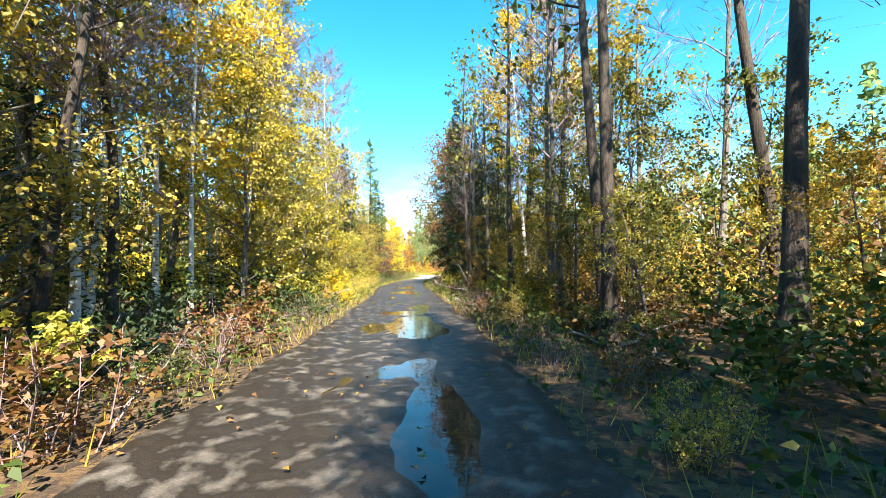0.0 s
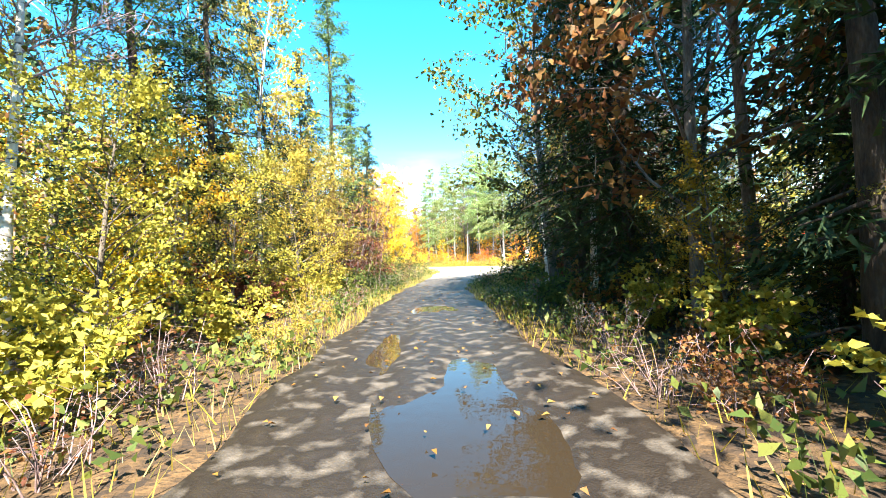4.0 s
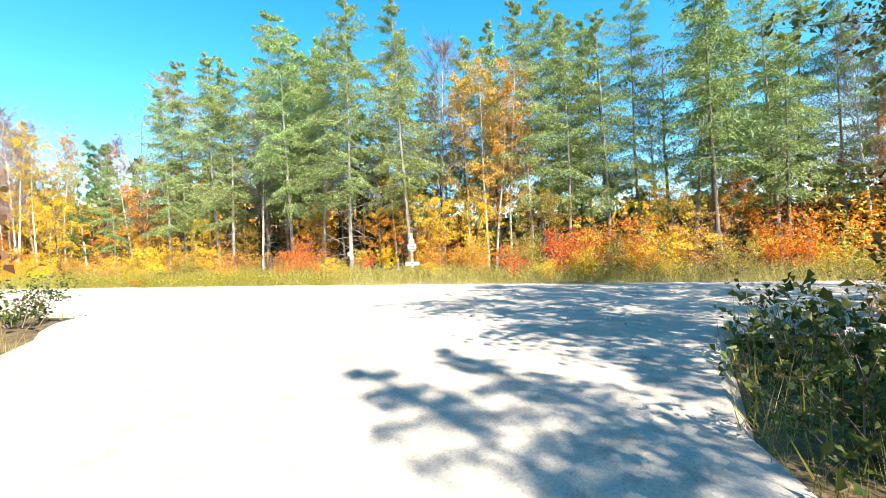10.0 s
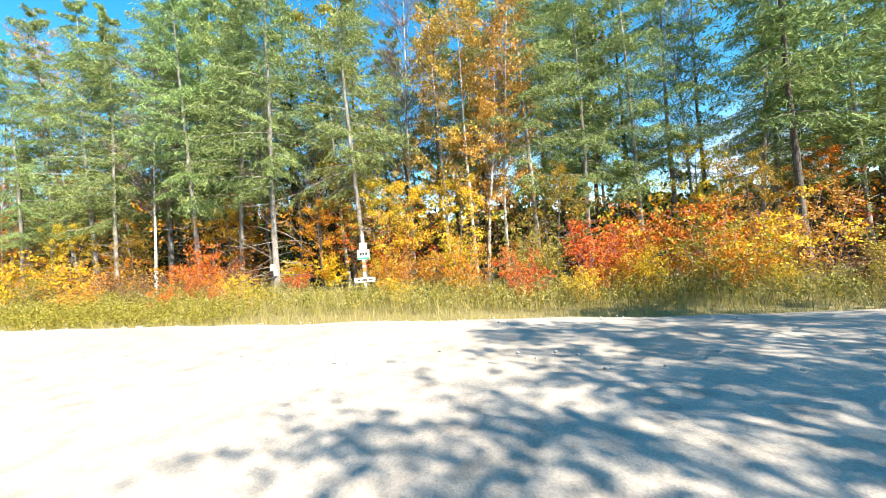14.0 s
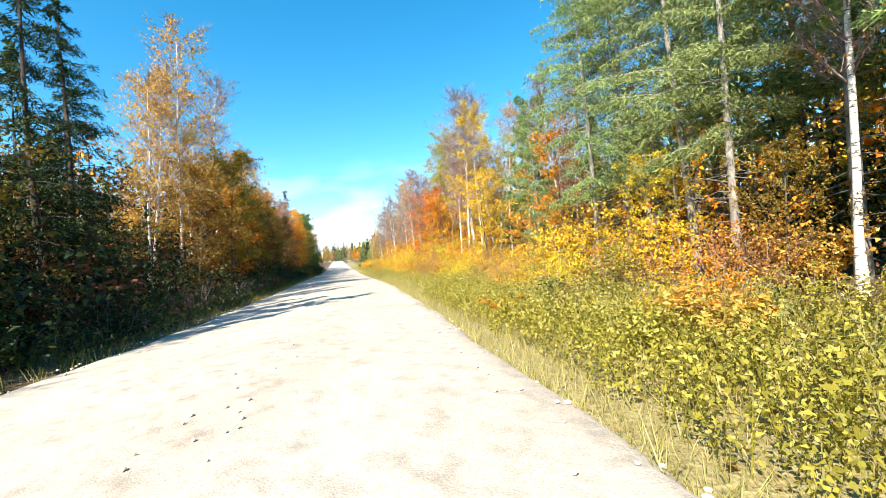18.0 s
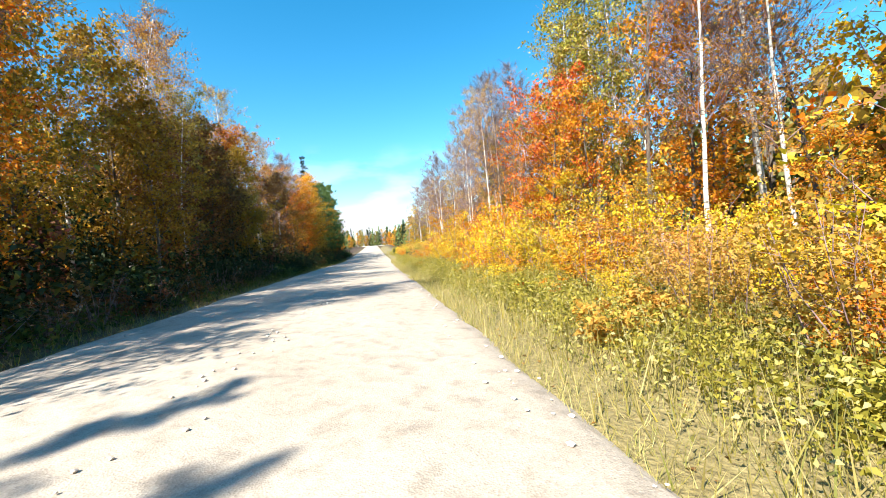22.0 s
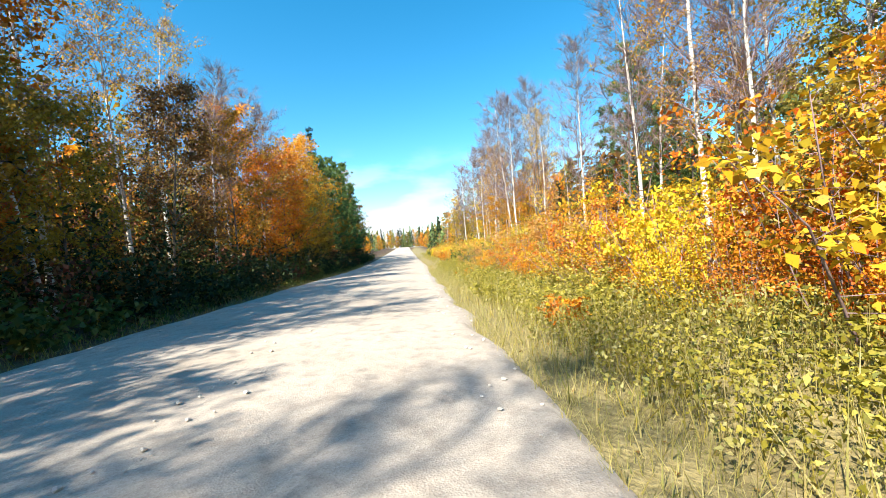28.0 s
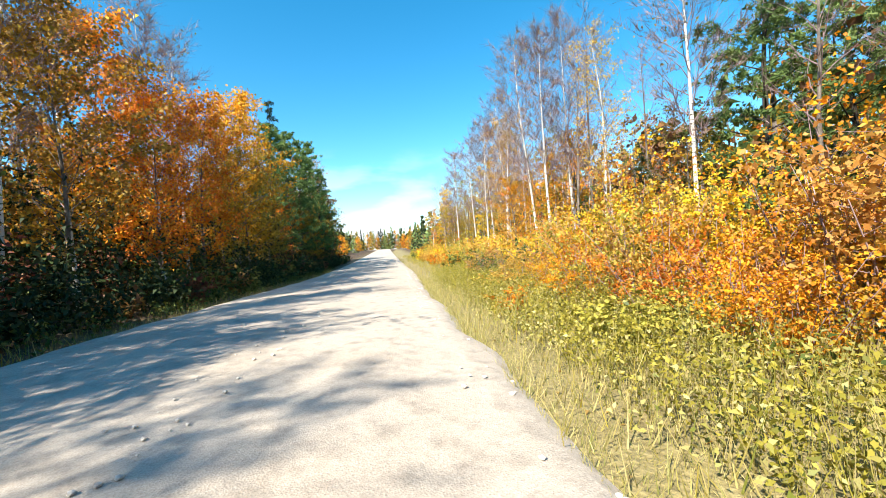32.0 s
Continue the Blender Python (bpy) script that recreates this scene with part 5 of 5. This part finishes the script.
def build_grass():
    rng = np.random.default_rng(21)
    dry = verge_points(40000, rng, right_verge(-72, 52, 0.0, 5.6, 0.8)) + verge_points(4000, rng, right_verge(52, 118, 0.0, 5.5)) + verge_points(4200, rng, left_verge(-40, 70, 0.05, 2.6))
    dry += verge_points(2600, rng, track_verge(14, 33, 0.05, 3.0, (0,))) + verge_points(2200, rng, track_verge(4, 30, 0.05, 2.4, (1,))) + verge_points(700, rng, track_verge(-30, 14, 0.02, 0.9, (0,)))
    tagged(new("roadside_grass", quads_mesh("roadside_grass", blades(dry, 0.42, rng, 0.04), GRASS)), "dry straw-coloured grass along the gravel road", "grass", kind="stuff")
    short = verge_points(90000, rng, right_verge(-58, 48, -0.15, 2.6, 1.2)) + verge_points(5000, rng, left_verge(-40, 60, 0.0, 1.6)) + verge_points(1500, rng, track_verge(10, 32, 0.0, 1.2))
    tagged(new("verge_turf", quads_mesh("verge_turf", blades(short, 0.2, rng, 0.05, 0.6), GRASS)), "short dry turf at the edge of the gravel", "grass", kind="stuff")
    tall = verge_points(2600, rng, track_verge(15, 33, 0.3, 3.6, (0,))) + verge_points(5200, rng, right_verge(-72, -28, 1.6, 4.6)) + verge_points(9000, rng, right_verge(-30, 50, 0.9, 4.4)) + verge_points(800, rng, track_verge(14, 29, 0.4, 3.0, (1,)))
    tagged(new("tall_grass", quads_mesh("tall_grass", blades(tall, 0.85, rng, 0.02, 0.22), GRASS)), "tall pale grass on the verges and junction corner", "grass", kind="stuff")
    green = verge_points(5000, rng, track_verge(-4, 30, 0.0, 2.2)) + verge_points(2500, rng, track_verge(-42, -4, 0.2, 2.4)) + verge_points(4500, rng, right_verge(-72, 60, 0.6, 5.0)) + verge_points(2000, rng, left_verge(-40, 70, 0.1, 2.6))
    tagged(new("green_grass", quads_mesh("green_grass", blades(green, 0.4, rng), LIME)), "short green grass on the verges", "grass", kind="stuff")


def weeds(points, height, leaf, per, rng):
    """Leafy stalks: blades for the stems, leaves up their length."""
    p = np.asarray(points, float)
    h = height * rng.uniform(0.5, 1.2, len(p))
    tip = np.concatenate([rng.normal(size=(len(p), 2)) * 0.2, np.ones((len(p), 1))], 1)
    centres = np.concatenate([p + tip * (h * rng.uniform(0.2, 1.0, len(p)))[:, None] + np.concatenate([rng.normal(size=(len(p), 2)) * leaf * 0.9, np.zeros((len(p), 1))], 1) for _ in range(per)])
    b = blades(p, height * 1.05, rng, 0.012, 0.2)
    return np.concatenate([leaves(centres, leaf, rng, up=0.3, slim=0.5), np.stack([b[:, 0], b[:, 0] * 0.5 + b[:, 1] * 0.5, b[:, 1], b[:, 2]], 1)])


def build_weeds():
    rng = np.random.default_rng(22)
    near = verge_points(5200, rng, right_verge(-2, 50, 1.1, 4.6)) + verge_points(4200, rng, right_verge(-40, -2, 1.3, 4.6)) + verge_points(900, rng, right_verge(-60, -40, 1.6, 4.2)) + verge_points(1500, rng, right_verge(-44, -22, 0.6, 2.4)) + verge_points(1200, rng, right_verge(50, 115, 1.4, 5.4))
    tagged(new("roadside_weeds", quads_mesh("roadside_weeds", weeds(near, 0.74, 0.068, 12, rng), LIME)), "lush yellow-green weeds on the sunny verge", "weeds", kind="stuff")
    mixed = verge_points(1800, rng, right_verge(-72, -28, 1.6, 5.0)) + verge_points(3400, rng, right_verge(-28, 50, 0.7, 4.4))
    tagged(new("autumn_weeds", quads_mesh("autumn_weeds", weeds(mixed, 0.72, 0.065, 9, rng), GRASS)), "withered straw-coloured weeds between verge and bushes", "weeds", kind="stuff")
    shade = verge_points(1300, rng, left_verge(-40, 75, 0.6, 3.2)) + verge_points(1500, rng, track_verge(-46, 30, 0.3, 3.5)) + verge_points(500, rng, right_verge(-72, 50, 2.5, 6))
    tagged(new("shade_weeds", quads_mesh("shade_weeds", weeds(shade, 0.6, 0.14, 8, rng), GREEN)), "green weeds in the shade beside road and track", "weeds", kind="stuff")
    straw = verge_points(900, rng, right_verge(-72, 60, 1.5, 5.5)) + verge_points(400, rng, track_verge(14, 32, 0.5, 3.2))
    tagged(new("seed_heads", quads_mesh("seed_heads", weeds(straw, 1.0, 0.07, 7, rng), GRASS)), "dry weed stalks with pale seed heads", "weeds", kind="stuff")


def build_litter():
    rng = np.random.default_rng(23)
    pts = verge_points(5000, rng, track_verge(-46, 28, -0.9, 5)) + verge_points(2500, rng, right_verge(-70, 60, -0.5, 6)) + verge_points(1500, rng, left_verge(-40, 70, 0.0, 4))
    pts = [(x, y, z + 0.03) for x, y, z in pts]
    on_track = []
    while len(on_track) < 700:
        y = rng.uniform(-46, 20)
        l, r = track_edges(y)
        on_track.append((rng.uniform(l, r), y, 0.05))
    tagged(new("fallen_leaves", quads_mesh("fallen_leaves", leaves(pts + on_track, 0.075, rng, up=7.0), LITTER)), "fallen brown and yellow leaves", "leaves", kind="stuff")
    lying = []
    for _ in range(1400):
        u = rng.uniform(-72, 60)
        r = edge_right(u)
        s = rng.choice([rng.uniform(-0.6, 0.1), rng.uniform(-3.9, -3.1), rng.uniform(-7.9, -7.2)])
        x, y = at(u, r + s)
        q = (s / -7.7)
        lying.append((x, y, rise(u) + 0.03 + 0.1 * (1 - (2 * q - 1) ** 2), rng.uniform(0.012, 0.04)))
    ico = rock_mesh(3)
    co = np.array([v.co for v in ico.vertices])
    tri = np.array([p.vertices[:] for p in ico.polygons])
    verts = np.concatenate([co * s + (x, y, z) for x, y, z, s in lying])
    faces = np.concatenate([tri + k * len(co) for k in range(len(lying))])
    tagged(new("loose_stones", mesh_of("loose_stones", verts.tolist(), faces.tolist(), STONE)), "loose pale stones scattered over the gravel road", "stones", kind="stuff")


def fallen_branch(x, y, length, turn, seed):
    rng = np.random.default_rng(seed)
    base = new("fallen_branch")
    base.matrix_basis = Matrix.Translation((x, y, floor_height(x, y) - 0.02)) @ pose(0, 0, 0, 0, 0, turn)
    main = [Vector((p.x, p.y, max(0.03, p.z))) for p in bent((0, 0, 0.05), (1, 0, 0.10), length, 5, rng, 0.14)]
    v, f = [], []
    tube(main, [0.045 * (1 - 0.16 * k) for k in range(6)], 6, v, f)
    part("stem", mesh_of("stem", v, f, DEAD, True), base)
    for k in range(6):
        v, f, b = [], [], rng.uniform(-1.3, 1.3)
        tube(bent(along(main, rng.uniform(0.2, 1)), (math.cos(b), math.sin(b), rng.uniform(0.1, 0.9)), length * rng.uniform(0.15, 0.4), 3, rng, 0.25), [0.018, 0.013, 0.008, 0.003], 4, v, f)
        part("twig", mesh_of("twig", v, f, DEAD, True), base)
    tagged(base, "bleached dead branch lying on the forest floor", "branch", "fallen branches")


build_grass()
build_weeds()
build_litter()
BRANCHES = random.Random(31)
for n in range(46):
    by = BRANCHES.uniform(-40, 16)
    bl, br = track_edges(by)
    left = BRANCHES.random() < 0.45
    fallen_branch(bl - BRANCHES.uniform(1.4, 4) if left else br + BRANCHES.uniform(1.4, 4.5), by, BRANCHES.uniform(1.2, 2.8), BRANCHES.uniform(0, 360), 900 + n)


# ---------------------------------------------------------------- far woods
def build_far_woods():
    rng = np.random.default_rng(41)
    piles = {}
    spots = [(rng.uniform(-190, 340), rng.uniform(-130, 75), False) for _ in range(2000)] + [(rng.uniform(307, 335), rng.uniform(-28, 12), False) for _ in range(60)]
    # inner trees close behind the roadside rows, added to block sunlight
    spots += [(u + rng.uniform(-1.2, 1.2), v + rng.uniform(-1.2, 1.2), True) for u in np.arange(-105, 112, 2.8) for v in np.arange(-95, 34, 2.8)]
    spots += [(u + rng.uniform(-1.8, 1.8), v + rng.uniform(-1.8, 1.8), "belt") for u in np.arange(-112, 114, 4.0) for v in np.arange(-112, 84, 4.0)]
    for u, v, inner in spots:
        belt = inner == "belt"
        inner = bool(inner) and not belt
        x, y = at(u, v)
        d = off_road(x, y)
        behind_larches = v > 0 and u < -28
        if u > 306 and abs(v + 12) < 18 and rng.uniform() < 0.8:
            d = 20
        if inner and (y < -60 or not (16 if v > 0 else 9.5 if y > 24 else 13) < d < 22 or (v > 0 and rng.uniform() < (0.15 if u < -53 else 0.5))):
            continue
        if belt and not ((24 if behind_larches else 21) < d < 78 and y > -95):
            continue
        if not belt and not inner and d < (42 if behind_larches else 9.5 if u > 110 or u < -100 else 20) or not belt and not inner and d > (85 if behind_larches else 42) or y < -105:
            continue
        h = rng.uniform(4, 6.5) if behind_larches and (not inner or u < -53) else rng.uniform(8, 14)
        kind = rng.choice(["c", "c", "y", "o", "g"]) if u > 90 else rng.choice(["c", "y", "o", "g", "r"])
        by_track = y < 20 and v < -12
        if by_track:
            kind = rng.choice(["c", "g", "y", "y", "r", "c"])
        if by_track and x > 3:
            h *= 0.62
        if u > 110 and d < 11.5 + rng.uniform(0, 2):
            h *= 0.7
        k = 320 if inner else (56 if d < 48 else 30) if belt else 110
        t = rng.uniform(0.0, 1.0, k)
        a = rng.uniform(0, 2 * math.pi, k)
        if kind == "c":
            h *= 1.15
            rad = 2.3 * (1 - t) * np.sqrt(rng.uniform(0.1, 1, k)) + 0.1
        else:
            rad = 2.7 * np.sin(math.pi * np.clip(0.12 + 0.85 * t, 0, 1)) * np.sqrt(rng.uniform(0.1, 1, k))
        foot = rise(u)
        c = np.stack([x + rad * np.cos(a), y + rad * np.sin(a), foot + 0.1 + h * t], 1)
        mat = {"c": rng.choice([SPRUCE, PINE, LARCH]), "y": GOLD, "o": ORANGE, "g": OLIVE, "r": RUST}[kind]
        piles.setdefault(mat.name, []).append(leaves(c, 0.34 if inner else (1.25 if d < 48 else 1.8) if belt else 0.95, rng, up=0.4, slim=0.7))
        stem = np.array([[(x, y, -0.2), (x + 0.12, y, h * 0.4), (x, y, h * 0.9), (x - 0.12, y, h * 0.4)], [(x, y, -0.2), (x, y + 0.12, h * 0.4), (x, y, h * 0.9), (x, y - 0.12, h * 0.4)]]) + (0, 0, foot)
        piles.setdefault(BARK.name, []).append(stem)
    for mat_name, chunks in piles.items():
        tagged(new("far_woods", quads_mesh("far_woods", np.concatenate(chunks), bpy.data.materials[mat_name])), "distant mixed autumn woods and nearer ones added to block sun", "woods", kind="stuff")


build_far_woods()


# ---------------------------------------------------------------- signs
def box(bm, size, centre):
    made = bmesh.ops.create_cube(bm, size=1, matrix=Matrix.Translation(centre) @ Matrix.Diagonal((*size, 1)))
    return made["verts"]


def plate_mesh(name, size, centre, mat, bevel=0.006):
    bm = bmesh.new()
    box(bm, size, centre)
    bmesh.ops.bevel(bm, geom=bm.edges[:], offset=bevel, segments=2, affect="EDGES")
    me = bpy.data.meshes.new(name)
    bm.to_mesh(me)
    bm.free()
    me.materials.append(mat)
    return me


def octagon(radius, thick, mat, name):
    bm = bmesh.new()
    ring = [bm.verts.new((radius * math.cos(math.pi / 8 + k * math.pi / 4), 0, radius * math.sin(math.pi / 8 + k * math.pi / 4))) for k in range(8)]
    face = bm.faces.new(ring)
    out = bmesh.ops.extrude_face_region(bm, geom=[face])
    bmesh.ops.translate(bm, vec=(0, thick, 0), verts=[v for v in out["geom"] if isinstance(v, bmesh.types.BMVert)])
    bmesh.ops.recalc_face_normals(bm, faces=bm.faces[:])
    me = bpy.data.meshes.new(name)
    bm.to_mesh(me)
    bm.free()
    me.materials.append(mat)
    return me


def lettering(text, size, mat, parent, place, label=""):
    cu = bpy.data.curves.new("lettering", "FONT")
    cu.body, cu.size, cu.extrude, cu.align_x, cu.align_y = text, size, 0.002, "CENTER", "CENTER"
    cu.materials.append(mat)
    ob = part("lettering", cu, parent, label)
    ob.matrix_basis = Matrix.Translation(place) @ pose(0, 0, 0, 90, 0, 0)
    return ob


def build_stop_sign(x, y, turn):
    base = tagged(new("stop_sign"), "small red octagonal stop sign on a pale stake", "sign")
    base.matrix_basis = Matrix.Translation((x, y, floor_height(x, y))) @ pose(0, 0, 0, 0, 0, turn)
    top = 1.4
    rim = part("sign_rim", octagon(0.185, 0.004, WHITE_PAINT, "sign_rim"), base, "white rim")
    rim.location = (0, 0.0, top)
    face = part("sign_face", octagon(0.172, 0.004, RED_PAINT, "sign_face"), base, "red face")
    face.location = (0, -0.006, top)
    lettering("STOP", 0.135, WHITE_PAINT, base, (0, -0.011, top), "white letters")
    for dx in (-0.035, 0.035):
        part("stake", plate_mesh("stake", (0.028, 0.02, 1.75), (dx, 0.018, 0.6), WHITE_PAINT), base, "pale stake")


def build_trail_marker(x, y, turn):
    base = tagged(new("trail_marker"), "white and orange trail marker post with plates", "sign")
    base.matrix_basis = Matrix.Translation((x, y, floor_height(x, y))) @ pose(0, 0, 0, 0, 0, turn)
    part("post", plate_mesh("post", (0.10, 0.03, 2.65), (0, 0.02, 1.05), WHITE_PAINT), base)
    for z in (1.22, 0.98):
        part("band", plate_mesh("band", (0.106, 0.036, 0.13 if z > 1.1 else 0.2), (0, 0.02, z + 0.06), ORANGE_PAINT, 0.003), base, "orange band")
    part("upper_plate", plate_mesh("upper_plate", (0.27, 0.008, 0.24), (0, -0.004, 1.92), WHITE_PAINT), base)
    number = part("number_plate", plate_mesh("number_plate", (0.44, 0.008, 0.36), (0, -0.004, 1.6), WHITE_PAINT), base)
    part("green_band", plate_mesh("green_band", (0.43, 0.004, 0.075), (0, -0.011, 1.47), GREEN_PAINT, 0.001), number, "green band")
    for n in range(3):
        part("marking", plate_mesh("marking", (0.075, 0.004, 0.11), (-0.1 + 0.1 * n, -0.011, 1.63), BLACK_PAINT, 0.001), number, "dark marking")
    board = part("lower_board", plate_mesh("lower_board", (0.78, 0.012, 0.19), (0, -0.006, 0.66), WHITE_PAINT), base)
    for n, w in enumerate((0.1, 0.16, 0.08)):
        part("marking", plate_mesh("marking", (w, 0.004, 0.06), (-0.22 + 0.2 * n, -0.015, 0.66), BLACK_PAINT, 0.001), board, "dark marking")


build_stop_sign(5.86, 19.27, -38)
build_trail_marker(10.85, 43.85, -22)
for dz, dx in ((1.42, -0.13), (1.2, 0.0)):
    tag = new("trail_tag", plate_mesh("trail_tag", (0.16, 0.01, 0.24), (0, 0, 0), WHITE_PAINT, 0.003))
    tag.matrix_basis = Matrix.Translation((8.10 + dx, 47.30, dz - 0.04)) @ pose(0, 0, 0, 0, 0, 8)
    tagged(tag, "white plastic tag nailed to a larch trunk", "tag", "trail tags")
